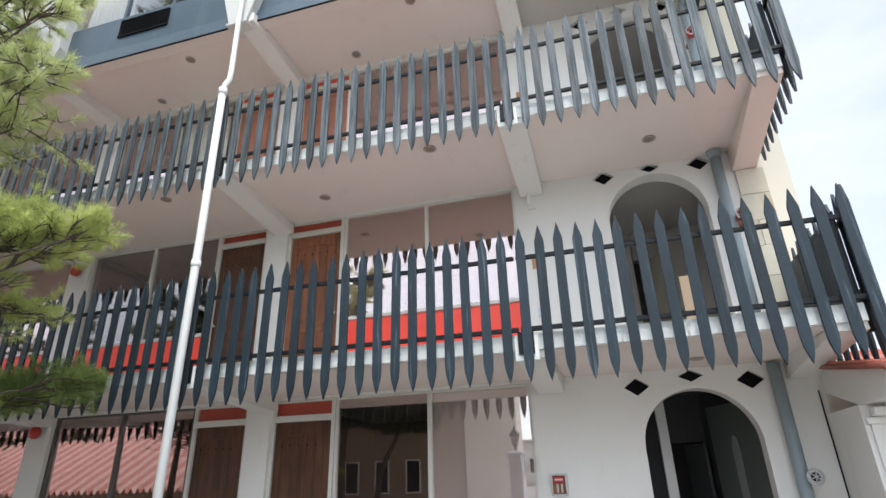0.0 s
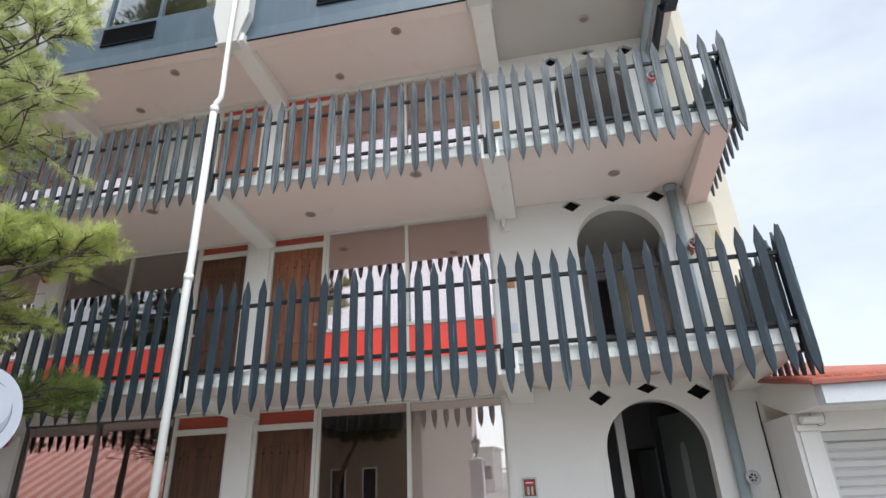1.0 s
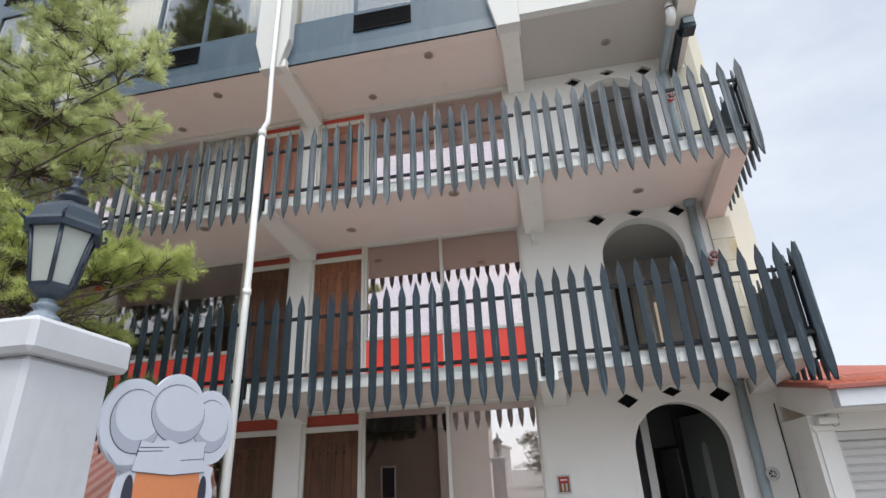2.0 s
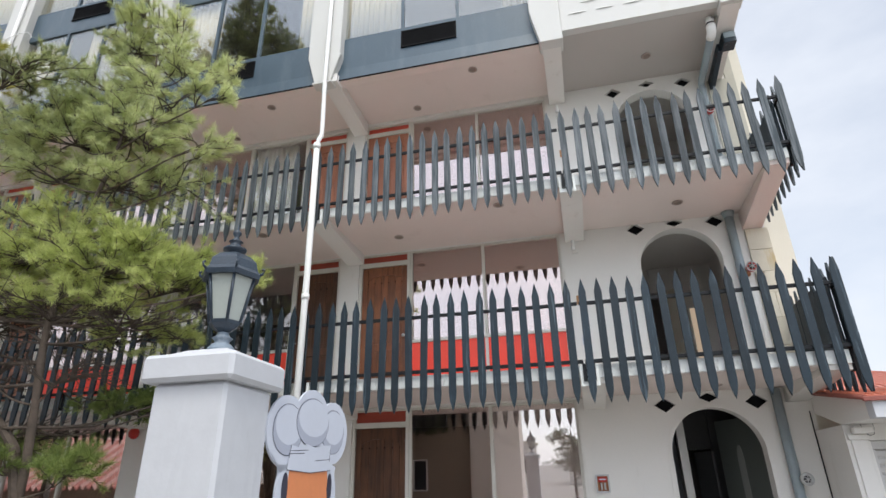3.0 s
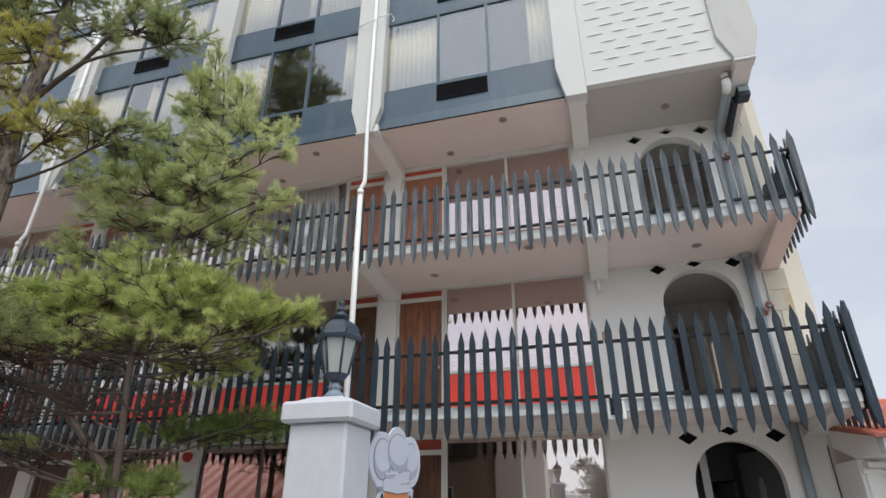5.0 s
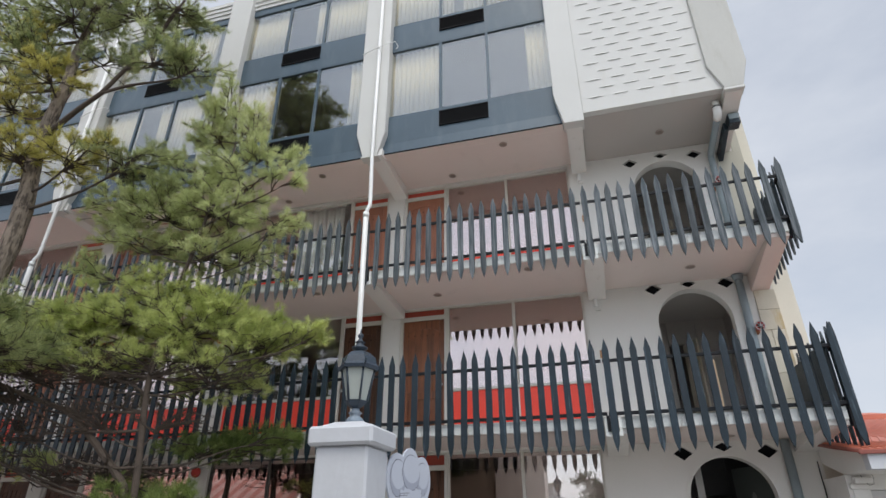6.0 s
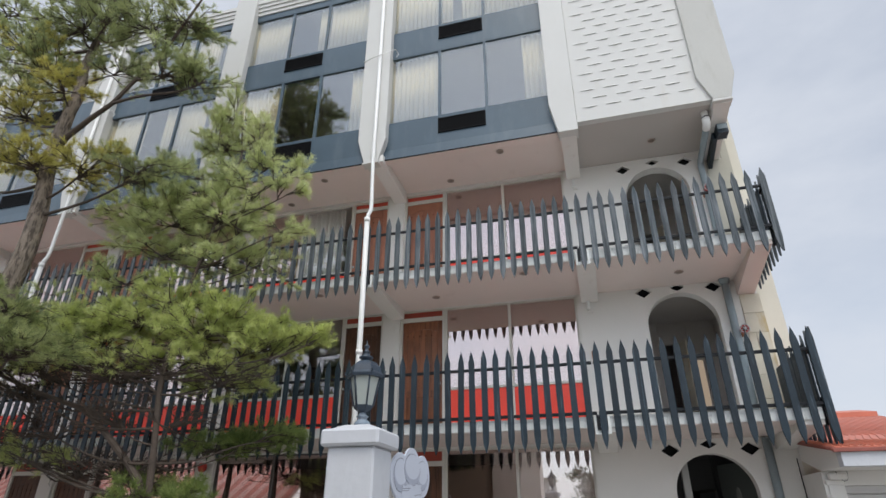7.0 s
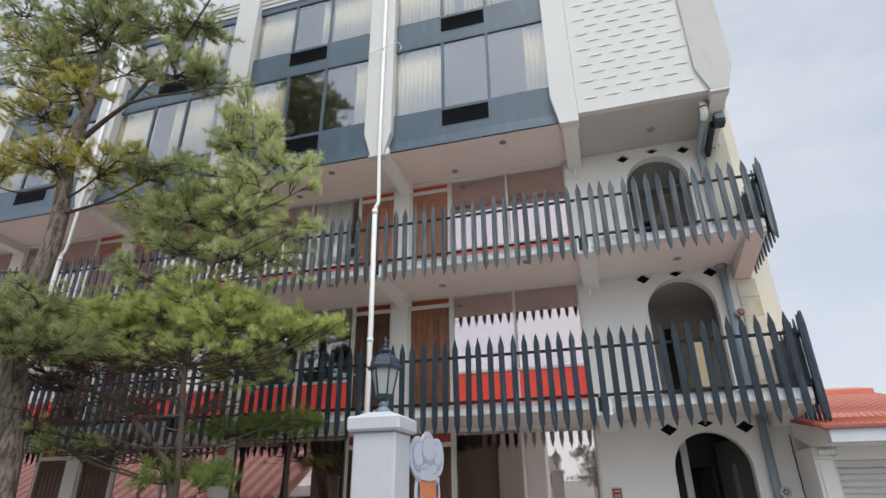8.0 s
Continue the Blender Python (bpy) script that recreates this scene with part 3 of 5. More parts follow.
# ---- upper two storeys ----
UP_Y = 5.60
upper = solid("wall_upper", boxes([(C[k + 1] + 0.1, C[k] - 0.1, UP_Y + 0.02, UP_Y + 0.16, za, zb_) for k in range(5) for za, zb_ in ((8.47, 9.40), (11.35, 12.15), (13.82, 14.2))]),
              BLUE, "blue-grey panelled upper front between white fins", "wall")
for k in range(5):
    x0, x1 = C[k + 1] + 0.02, C[k] - 0.02
    xs = [C[k + 1] + d for d in (0.37, 1.44, 2.49, 3.64)]
    xs[3] = C[k] - 0.36
    part("panel", box(x0, x1, UP_Y - 0.012, UP_Y + 0.018, 8.72, 9.40, 0.003), BLUE, upper)
    part("panel", prism([(UP_Y - 0.02, 8.715), (UP_Y - 0.04, 8.47), (UP_Y + 0.018, 8.47), (UP_Y + 0.018, 8.715)], x0, x1, "x"), BLUE, upper, "sloping blue-grey skirt panel")
    part("panel", box(x0, x1, UP_Y - 0.012, UP_Y + 0.018, 11.38, 12.14, 0.003), BLUE, upper)
    part("panel", box(x0, x1, UP_Y - 0.012, UP_Y + 0.018, 13.83, 14.0, 0.003), BLUE, upper)
    part("soffit_return", boxes([(x0 + 0.1, x1 - 0.1, UP_Y + 0.164, UP_Y + 0.18, 8.453, 8.534), (x0 + 0.1, x1 - 0.1, UP_Y - 0.018, UP_Y + 0.162, 8.453, 8.467)]), SOFFIT, upper, "salmon painted underside")
    part("drip_edge", box(x0, x1, UP_Y - 0.045, UP_Y - 0.020, 8.452, 8.468), BLACK, upper)
    for r, (za, zb_) in enumerate(((9.402, 11.378), (12.142, 13.828))):
        count_w += 1
        win = thing("window_%d" % count_w, ((x0 + x1) / 2, UP_Y, za), "three-pane window in a blue-grey frame", "window", kind="structure")
        part("window_frame", boxes([(x0, x1, UP_Y - 0.01, UP_Y + 0.06, za, za + 0.045), (x0, x1, UP_Y - 0.01, UP_Y + 0.06, zb_ - 0.04, zb_)]), BLUE, win)
        bars = [x0] + xs[1:3] + [x1]
        for q in (xs[1], xs[2]):
            part("mullion", box(q - 0.03, q + 0.03, UP_Y - 0.008, UP_Y + 0.06, za + 0.046, zb_ - 0.041), BLUE, win)
        for i in range(3):
            pane = part("pane", box(bars[i] + 0.03, bars[i + 1] - 0.03, UP_Y + 0.02, UP_Y + 0.026, za + 0.046, zb_ - 0.041), GLASSUP, win, "reflecting grey glass")
            pane.visible_shadow = False
        # grille in the lower edge of the middle pane
        ga, gb = xs[1] - 0.02, xs[2] - 0.03
        g0 = za - 0.44
        vent = thing("vent_grille", ((ga + gb) / 2, UP_Y, g0), "black air-conditioner grille set in a blue-grey panel", "grille", "window grilles")
        part("backing", box(ga, gb, UP_Y - 0.030, UP_Y - 0.0135, g0, g0 + 0.38), BLACK, vent)
        for i in range(9):
            z = g0 + 0.03 + i * 0.038
            part("slat", prism([(UP_Y - 0.040, z), (UP_Y - 0.031, z + 0.012), (UP_Y - 0.031, z + 0.018), (UP_Y - 0.040, z + 0.006)], ga + 0.02, gb - 0.02, "x"), BLACK, vent)
        part("frame", boxes([(ga, gb, UP_Y - 0.042, UP_Y - 0.031, g0, g0 + 0.02), (ga, gb, UP_Y - 0.042, UP_Y - 0.031, g0 + 0.365, g0 + 0.38)]), BLACK, vent)
        # curtains
        want = {(0, 0): ((0, 0, 1), (2, 0.55, 1)), (0, 1): ((0, 0, 1), (1, 0, 0.28), (1, 0.5, 1), (2, 0, 1)),
                (1, 0): ((0, 0, 1), (2, 0.5, 1)), (1, 1): ((0, 0, 1), (1, 0.75, 1), (2, 0, 1))}.get((k, r), ((0, 0, 1), (1, 0.6, 1), (2, 0, 0.5)))
        for i, fa, fb in want:
            wdt = bars[i + 1] - bars[i]
            curtain(bars[i] + 0.03 + (wdt - 0.06) * fa, bars[i] + 0.03 + (wdt - 0.06) * fb, za + 0.05, zb_ - 0.02, UP_Y + 0.13)
solid("floor_upper", box(LEFT, 2.27, 5.78, 10.99, 11.45, 11.6), DARKROOM, "plain room floor between the upper storeys", "floor")
solid("roof", box(LEFT, 2.40, 5.78, 11.2, 14.2, 14.4), WHITE, "flat white concrete roof", "roof")
solid("cornice", boxes([(C[k + 1] + 0.30, C[k] - 0.30, 5.56 - 0.03 * i, 5.77, 14.0 + 0.12 * i, 14.0 + 0.12 * i + 0.118) for k in range(5) for i in range(4)]), FINPAINT, "cream stepped cornice along the roof edge", "cornice")

for i, c in enumerate(C[1:]):
    c = c - 0.02
    fin = [(c - 0.33, 8.98), (c - 0.16, 8.38), (c + 0.15, 8.38), (c + 0.31, 8.95), (c + 0.32, 15.2), (c - 0.33, 15.2)]
    part("fin", prism(fin, 5.42, 5.77, "y", 0.012), FINPAINT, upper, "cream painted concrete fin")
    # knobbly edge where the fin tapers
    part("corrugated_edge", boxes([(c + 0.145 + 0.16 * q / 11 - 0.018, c + 0.145 + 0.16 * q / 11 + 0.022, 5.424, 5.49, 8.40 + 0.55 * q / 11 - 0.012, 8.40 + 0.55 * q / 11 + 0.014) for q in range(12)], 0.004), FINPAINT, upper)
    part("fin_foot", box(c - 0.19, c + 0.19, 5.40, 5.61, 8.33, 8.378, 0.008), FINPAINT, upper)
fin = [(-0.98, 9.05), (-0.85, 8.38), (-0.47, 8.38), (-0.47, 15.2), (-0.96, 15.2)]
part("fin", prism(fin, 5.42, 5.77, "y", 0.01), FINPAINT, upper)
part("fin_foot", box(-0.84, -0.47, 5.40, 5.61, 8.33, 8.378, 0.008), FINPAINT, upper)
fin = [(1.78, 9.06), (1.97, 8.50), (2.28, 8.50), (2.44, 9.04), (2.44, 15.2), (1.78, 15.2)]
part("fin", prism(fin, 5.40, 5.77, "y", 0.01), GREYFIN, upper, "dirty cream concrete fin")
part("fin_foot", box(1.95, 2.29, 5.39, 5.62, 8.44, 8.498, 0.008), FINPAINT, upper)

# patterned panel over the arch bay
panel = solid("wall_panel", box(-0.466, 1.96, 5.46, 5.60, 8.538, 15.0), FINPAINT, "white wall panel with rows of small raised lips", "wall")
lip = bmesh.new()
n = 8
rows = []
for i in range(n + 1):
    u = -1 + 2 * i / n
    d = 0.018 * (1 - u * u)
    rows.append([lip.verts.new((0.160 * u, 0, 0.020 * (1 - u * u) + 0.006)), lip.verts.new((0.160 * u, -d, -0.008 * (1 - u * u))), lip.verts.new((0.160 * u, 0, -0.008 * (1 - u * u)))])
for a, b in zip(rows, rows[1:]):
    lip.faces.new((a[0], a[1], b[1], b[0]))
    lip.faces.new((a[1], a[2], b[2], b[1]))
bmesh.ops.recalc_face_normals(lip, faces=lip.faces[:])
lip_mesh = mesh_of("lip", lip, FINPAINT)
r = 0
z = 8.858
while z < 14.9:
    for i in range(4 if r % 2 else 5):
        piece("lip", lip_mesh, panel, (-0.19 + 0.447 * i + (0.224 if r % 2 else 0.0), 5.458, z))
    z += 0.2115
    r += 1

# ---- corridors behind the arches ----
for s in range(3):
    z0, z1 = FLOOR_Z[s] + 0.004, CEIL_Z[s] - 0.004
    # ground-floor walls and ceiling carry the shade colour, upper ones plain grey
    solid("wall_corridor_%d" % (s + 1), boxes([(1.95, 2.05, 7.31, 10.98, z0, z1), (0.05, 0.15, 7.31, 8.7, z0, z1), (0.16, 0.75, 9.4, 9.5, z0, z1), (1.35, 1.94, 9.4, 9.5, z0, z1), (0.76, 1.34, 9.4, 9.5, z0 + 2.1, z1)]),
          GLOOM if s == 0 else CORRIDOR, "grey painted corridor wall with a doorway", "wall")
    if s == 0:
        solid("wall_post_1", box(0.60, 0.72, 8.05, 8.2, z0, z1), WHITE, "white painted post inside the arch", "post")
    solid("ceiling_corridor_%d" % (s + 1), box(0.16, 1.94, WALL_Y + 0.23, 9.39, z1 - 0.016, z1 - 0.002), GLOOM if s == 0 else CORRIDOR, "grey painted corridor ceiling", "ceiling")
    d = thing("inner_door", (1.35, 9.3, z0), "half-open pale wooden door inside the corridor", "door")
    leaf = bmesh.new()
    bm_box(leaf, 0, 0.56, 0, 0.04, 0, 2.05)
    bmesh.ops.rotate(leaf, verts=leaf.verts[:], matrix=Matrix.Rotation(radians(-70), 3, "Z"))
    bmesh.ops.translate(leaf, verts=leaf.verts[:], vec=(1.02, 9.36, z0))
    # the ground-floor leaf gets the corridor's shade colour instead of pale wood
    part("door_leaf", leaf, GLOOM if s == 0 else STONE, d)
    part("door_handle", tube([(1.16, 8.95, z0 + 1.0), (1.10, 8.95, z0 + 1.0), (1.10, 9.04, z0 + 1.0)], 0.012, 6), STEEL, d)
lamp = thing("corridor_window", (1.51, 9.395, 3.70), "narrow frosted window lit warm from the room behind", "window")
part("frame", boxes([(1.40, 1.42, 9.37, 9.398, 3.70, 4.72), (1.58, 1.60, 9.37, 9.398, 3.70, 4.72), (1.421, 1.579, 9.37, 9.398, 3.70, 3.72), (1.421, 1.579, 9.37, 9.398, 4.70, 4.72)]), FRAME, lamp)
part("pane", box(1.421, 1.579, 9.385, 9.397, 3.721, 4.699), PANELIT, lamp, "lit frosted pane")
# the ground-floor entrance: a grey-green glazed leaf, folded back, with a pale arched light in it
leafglass = surface("grey_green_door_paint", (0.13, 0.145, 0.135), 0.3, 0.12, 1.2, 40, 0.05)
ent = thing("entrance_door", (1.55, 8.3, 0.0), "grey-green entrance door folded back, with a pale arched light", "door")
part("door_leaf", prism([(1.30, 8.62), (1.33, 8.65), (1.80, 7.60), (1.76, 7.58)], 0.03, 2.50, "z", 0.004), leafglass, ent)
lightpts = [(-0.07, 0.5), (0.07, 0.5), (0.07, 1.9)] + [(0.07 * math.cos(math.pi * i / 8), 1.9 + 0.20 * math.sin(math.pi * i / 8)) for i in range(1, 8)] + [(-0.07, 1.9)]
al = prism(lightpts, -0.008, 0.0, "y")
bmesh.ops.rotate(al, verts=al.verts[:], matrix=Matrix.Rotation(math.atan2(-1.04, 0.46), 3, "Z"))
bmesh.ops.translate(al, verts=al.verts[:], vec=(1.50, 8.165, 0.0))
part("arched_light", al, surface("pale_frosted_glass", (0.30, 0.31, 0.29), 0.3, 0.08, 3, 40, 0.02), ent, "pale frosted arched light")


# ---- balcony railings ----
def picket_mesh(h, paint):
    p = [(0, 0), (0.022, 0.07), (0.042, 0.15), (0.049, 0.23), (0.049, h - 0.19), (0.040, h - 0.155), (0, h)]
    pts = p + [(-x, z) for x, z in reversed(p[1:-1])]
    bm = prism(pts, -0.015, 0.015, "y", 0.003)
    return mesh_of("picket", bm, paint)


# upper pickets take the brightened slate, lower ones the plain slate
PICKET = {1: picket_mesh(1.64, SLATE), 2: picket_mesh(1.55, SLATEBRIGHT)}
RAILS = {1: (2.48, 3.02, 3.79), 2: (5.35, 5.815, 6.565)}
PICK_Y = 5.37
rp = random.Random(11)
for lv in (1, 2):
    zb, r1, r2 = RAILS[lv]
    edges = [2.42] + [c + 0.02 for c in C]
    for j in range(len(edges) - 1):
        b, a = edges[j], edges[j + 1]
        fence = thing("balcony_railing", ((a + b) / 2, PICK_Y, FLOOR_Z[lv]), "slate-blue picket railing with pointed ends on dark rails", "railing", "balcony railings")
        end = b - 0.01 if j else 2.36
        for z in (r1, r2):
            part("rail", box(a + 0.01, end, PICK_Y + 0.016, PICK_Y + 0.05, z - 0.024, z + 0.024, 0.006), RAIL, fence, "dark painted rail")
        i0, i1 = math.ceil((a + 0.66) / 0.2), math.floor((b - 0.001 + 0.66) / 0.2)
        for i in range(i0, i1 + 1):
            x = -0.66 + 0.2 * i
            piece("picket", PICKET[lv], fence, (x + rp.uniform(-0.006, 0.006), PICK_Y + rp.uniform(-0.002, 0.0), zb + rp.uniform(-0.012, 0.012)), (rp.gauss(0, 0.002), rp.gauss(0, 0.006), rp.gauss(0, 0.03)))
        # bracket that ties the rails to the beam's end
        for dx in (-0.055, 0.055):
            part("bracket", box(a + 0.05 + dx - 0.024, a + 0.05 + dx + 0.024, PICK_Y + 0.018, EDGE_Y - 0.036, FLOOR_Z[lv] - 0.21, r1 - 0.026), RAIL, fence)
        part("bracket_block", box(a - 0.07, a + 0.17, EDGE_Y - 0.034, EDGE_Y - 0.002, FLOOR_Z[lv] - 0.27, FLOOR_Z[lv] - 0.005, 0.006), SLABEDGE, fence, "flaking white block")
    # the return along the balcony's open end
    fence = thing("balcony_railing", (2.40, 6.2, FLOOR_Z[lv]), "slate-blue picket railing along the balcony's end", "railing", "balcony railings")
    for z in (r1, r2):
        part("rail", box(2.325, 2.36, PICK_Y + 0.052, WALL_Y - 0.003, z - 0.024, z + 0.024, 0.006), RAIL, fence, "dark painted rail")
    for i in range(9):
        piece("picket", PICKET[lv], fence, (2.38, PICK_Y + 0.05 + 0.2 * i, zb + rp.uniform(-0.012, 0.012)), (0, rp.gauss(0, 0.004), math.pi / 2 + rp.gauss(0, 0.03)))
    for i in range(7):
        y_ = 5.50 + 0.215 * i
        part("board", box(2.27 - 0.004 * (i % 2), 2.292 - 0.004 * (i % 2), y_, y_ + 0.21, FLOOR_Z[lv] + 0.03, r2 + 0.06 + rp.uniform(-0.08, 0.06), 0.004), SLATE, fence, "dark painted upright board")
    for yy in (5.52, 6.6):
        part("bracket", box(2.296, 2.323, yy, yy + 0.06, FLOOR_Z[lv] - 0.24, r1 + 0.1), RAIL, fence)

# ---- pipes, lamps and small fittings on the front ----
for px in (-4.65, -12.75):
    pipe = thing("downpipe", (px, 5.26, 0.0), "tall white rainwater pipe with a kinked joint", "pipe", "rainwater pipes")
    part("pipe", tube([(px + 0.03, 5.20, 0.0), (px + 0.01, 5.235, 4.6), (px - 0.02, 5.25, 6.88)], 0.050, 12), PVC, pipe)
    part("pipe", tube([(px - 0.02, 5.25, 6.83), (px - 0.01, 5.26, 6.98), (px + 0.03, 5.29, 7.10), (px + 0.02, 5.31, 7.3), (px - 0.03, 5.355, 8.34), (px - 0.03, 5.365, 14.6)], 0.039, 12), PVC, pipe)
    part("collar", lathe([(0.060, -0.05), (0.060, 0.05)], (px - 0.02, 5.251, 6.86), 14), PVC, pipe)
    part("collar", lathe([(0.060, -0.04), (0.060, 0.04)], (px + 0.013, 5.232, 4.2), 14), PVC, pipe)
    part("clamp_wire", tube([(px - 0.46, 5.41, 11.28), (px - 0.2, 5.33, 11.27), (px + 0.04, 5.30, 11.30), (px + 0.2, 5.33, 11.38), (px + 0.33, 5.40, 11.46), (px + 0.36, 5.5, 11.40), (px + 0.34, 5.45, 11.28)], 0.010, 6), PVC, pipe)

for s in range(2):
    zt, zb_ = CEIL_Z[s] - 0.02, FLOOR_Z[s] + 0.02
    px_ = 1.80 if s else 1.85
    pipe = thing("drain_pipe", (px_, 6.99, zb_), "grey-blue painted drain pipe on the white wall", "pipe", "drain pipes")
    part("pipe", tube([(px_, 6.985, zb_), (px_, 6.985, zt - 0.02)], 0.066, 14), PIPE, pipe)
    if s:
        part("collar", lathe([(0.070, -0.10), (0.094, -0.03), (0.100, 0.0)], (px_, 6.985, zt), 16), PIPE, pipe)
pipe = thing("drain_pipe", (1.88, 6.3, FLOOR_Z[2]), "white drain pipe with an elbow under the overhang", "pipe")
part("stub", tube([(1.87, 5.80, 8.53), (1.87, 5.80, 8.37)], 0.064, 14), PVC, pipe)
part("elbow", tube([(1.87, 5.80, 8.39), (1.87, 5.805, 8.33), (1.872, 5.83, 8.285), (1.874, 5.88, 8.265), (1.876, 5.95, 8.26)], 0.073, 14), PVC, pipe)
part("collar", lathe([(0.074, -0.012), (0.074, 0.012)], (1.87, 5.80, 8.40), 14), RAIL, pipe, "dark joint ring")
# grey pipe paint here imitates shade on the white pipe's lower run
part("pipe", tube([(1.876, 5.93, 8.26), (1.885, 6.90, 8.19), (1.886, 6.975, 8.16), (1.886, 7.0, 8.08), (1.886, 7.0, FLOOR_Z[2] + 0.02)], 0.060, 12), PIPE, pipe, "lower pipe, grey for the overhang's shade")
duct = thing("duct_box", (2.15, 6.1, 8.14), "dark slate steel block and channel under the end beam", "duct")
part("block", box(2.065, 2.255, 5.97, 6.20, 8.135, 8.345, 0.006), SLATE, duct)
part("cover", box(2.075, 2.245, 5.955, 5.969, 8.22, 8.335, 0.003), PIPE, duct, "pale grey cover plate")
part("channel", prism([(6.202, 8.325), (6.202, 8.17), (7.045, 8.03), (7.045, 8.235)], 2.02, 2.10, "x", 0.005), SLATE, duct)


def wall_spot(at, body, label):
    x, y, z = at
    sp = thing("wall_spotlight", at, label, "light fixture")
    part("bracket", tube([(x - 0.02, WALL_Y - 0.002, z + 0.02), (x - 0.01, y + 0.02, z + 0.02)], 0.02, 8), STEEL, sp)
    part("body", lathe([(0.03, 0.05), (0.055, 0.03), (0.075, -0.03), (0.078, -0.08), (0.06, -0.085)], (x, y, z), 16, "y"), body, sp)
    ring = [(x + 0.075 * math.cos(a), y - 0.09, z + 0.075 * math.sin(a)) for a in [2 * math.pi * i / 20 for i in range(20)]]
    part("guard", tube(ring, 0.009, 6, True), STEEL, sp)
    part("lens", lathe([(0.045, -0.086), (0.03, -0.100), (0.008, -0.106)], (x, y, z), 14, "y"), LENS, sp)
    part("base", lathe([(0.05, 0.0), (0.05, -0.02), (0.03, -0.035)], (x - 0.01, WALL_Y - 0.002, z - 0.03), 12, "y"), RUST, sp, "rusty base")
    for a in (0.4, 0.4 + math.pi / 3, 0.4 + 2 * math.pi / 3):
        part("guard_bar", tube([(x + 0.075 * math.cos(a), y - 0.09, z + 0.075 * math.sin(a)), (x, y - 0.118, z), (x - 0.075 * math.cos(a), y - 0.09, z - 0.075 * math.sin(a))], 0.006, 6), STEEL, sp)
    return sp


wall_spot((1.92, 6.88, 1.59), STEEL, "round caged wall spotlight with a rusty base")
wall_spot((1.905, 6.90, 4.57), REDMETAL, "red round wall spotlight in a guard ring")
wall_spot((1.87, 6.86, 7.47), REDMETAL, "red round wall spotlight in a guard ring")

for x, y, z in ((-3.60, 6.46, 5.586), (-1.74, 5.73, 5.586), (-5.82, 5.76, 5.586), (-7.6, 6.34, 5.586), (0.96, 6.40, 5.586), (-3.37, 6.80, 8.536), (-2.09, 5.99, 8.536), (0.95, 6.44, 8.536),
                (-6.15, 6.03, 8.536), (-7.42, 6.80, 8.536), (1.0, 6.5, 2.806), (-11.4, 6.4, 8.536), (-10.1, 5.98, 8.536), (-11.4, 6.34, 5.586)):
    lamp = thing("downlight", (x, y, z), "round recessed ceiling light with a dull tan reflector", "ceiling light", "soffit lights")
    part("rim", lathe([(0.078, 0.0), (0.085, -0.012), (0.065, -0.018), (0.062, -0.004)], (x, y, z), 20), TANRIM, lamp)
    part("reflector", lathe([(0.062, -0.006), (0.03, -0.002), (0.01, -0.002)], (x, y, z), 16), TANLAMP, lamp)

for z in (5.30, 2.55):
    bell = thing("alarm_bell", (-8.78, 7.0, z), "round red alarm bell on the wall", "alarm bell", "alarm bells")
    part("base", lathe([(0.05, 0.078), (0.05, 0.03)], (-8.78, 7.0, z), 14, "y"), STEEL, bell)
    part("gong", lathe([(0.10, 0.03), (0.10, 0.0), (0.085, -0.035), (0.04, -0.055), (0.01, -0.058)], (-8.78, 7.0, z), 20, "y"), REDMETAL, bell)

fb = thing("fire_alarm_box", (-0.65, 7.05, 1.46), "small steel fire alarm box with a red pull", "alarm box")
part("case", boxes([(-0.745, -0.725, 7.02, 7.078, 1.46, 1.70), (-0.575, -0.555, 7.02, 7.078, 1.46, 1.70), (-0.724, -0.576, 7.02, 7.078, 1.46, 1.48), (-0.724, -0.576, 7.02, 7.078, 1.68, 1.70)]), STEEL, fb)
part("plate", box(-0.724, -0.576, 7.05, 7.078, 1.481, 1.679), RUST, fb, "brown back plate")
part("pull_station", box(-0.712, -0.588, 7.030, 7.049, 1.600, 1.668, 0.006), REDMETAL, fb, "red pull station")
part("label_bar", box(-0.695, -0.605, 7.026, 7.029, 1.628, 1.644), SIGNWHITE, fb)
for hx in (-0.685, -0.635):
    part("key_tube", box(hx, hx + 0.025, 7.032, 7.049, 1.495, 1.592, 0.005), STEEL, fb)

for z in (5.24, 8.06):
    s_ = thing("wall_sensor", (-0.66, 7.03, z), "small white cylinder fitting under the beam", "fitting")
    part("body", lathe([(0.03, 0.0), (0.034, 0.02), (0.03, 0.16), (0.015, 0.18)], (-0.68, 7.03, z), 12), PVC, s_)
    part("plate", box(-0.70, -0.60, 7.05, 7.078, z - 0.06, z + 0.02, 0.005), WHITE, s_)
for z in (4.28, 7.10):
    s_ = thing("room_plaque", (-0.66, 7.06, z), "small tan plaque and switch plate on the wall", "plaque")
    part("plate", box(-0.72, -0.60, 7.062, 7.078, z, z + 0.15, 0.004), PLAQUE, s_)
    part("switch", box(-0.70, -0.61, 7.066, 7.078, z - 0.68, z - 0.54, 0.004), SIGNWHITE, s_)

# ---- gate pillar with its lantern, and the cut-out board beside it ----
PX, PY = -2.287, 0.155
pil = thing("gate_pillar", (PX, PY, 0.0), "white painted masonry pillar with a moulded cap", "pillar")
part("shaft", worn(box(PX - 0.165, PX + 0.165, PY - 0.165, PY + 0.165, 0.0, 1.982, 0.014), 9, 0.0009, 4), PILLAR, pil)
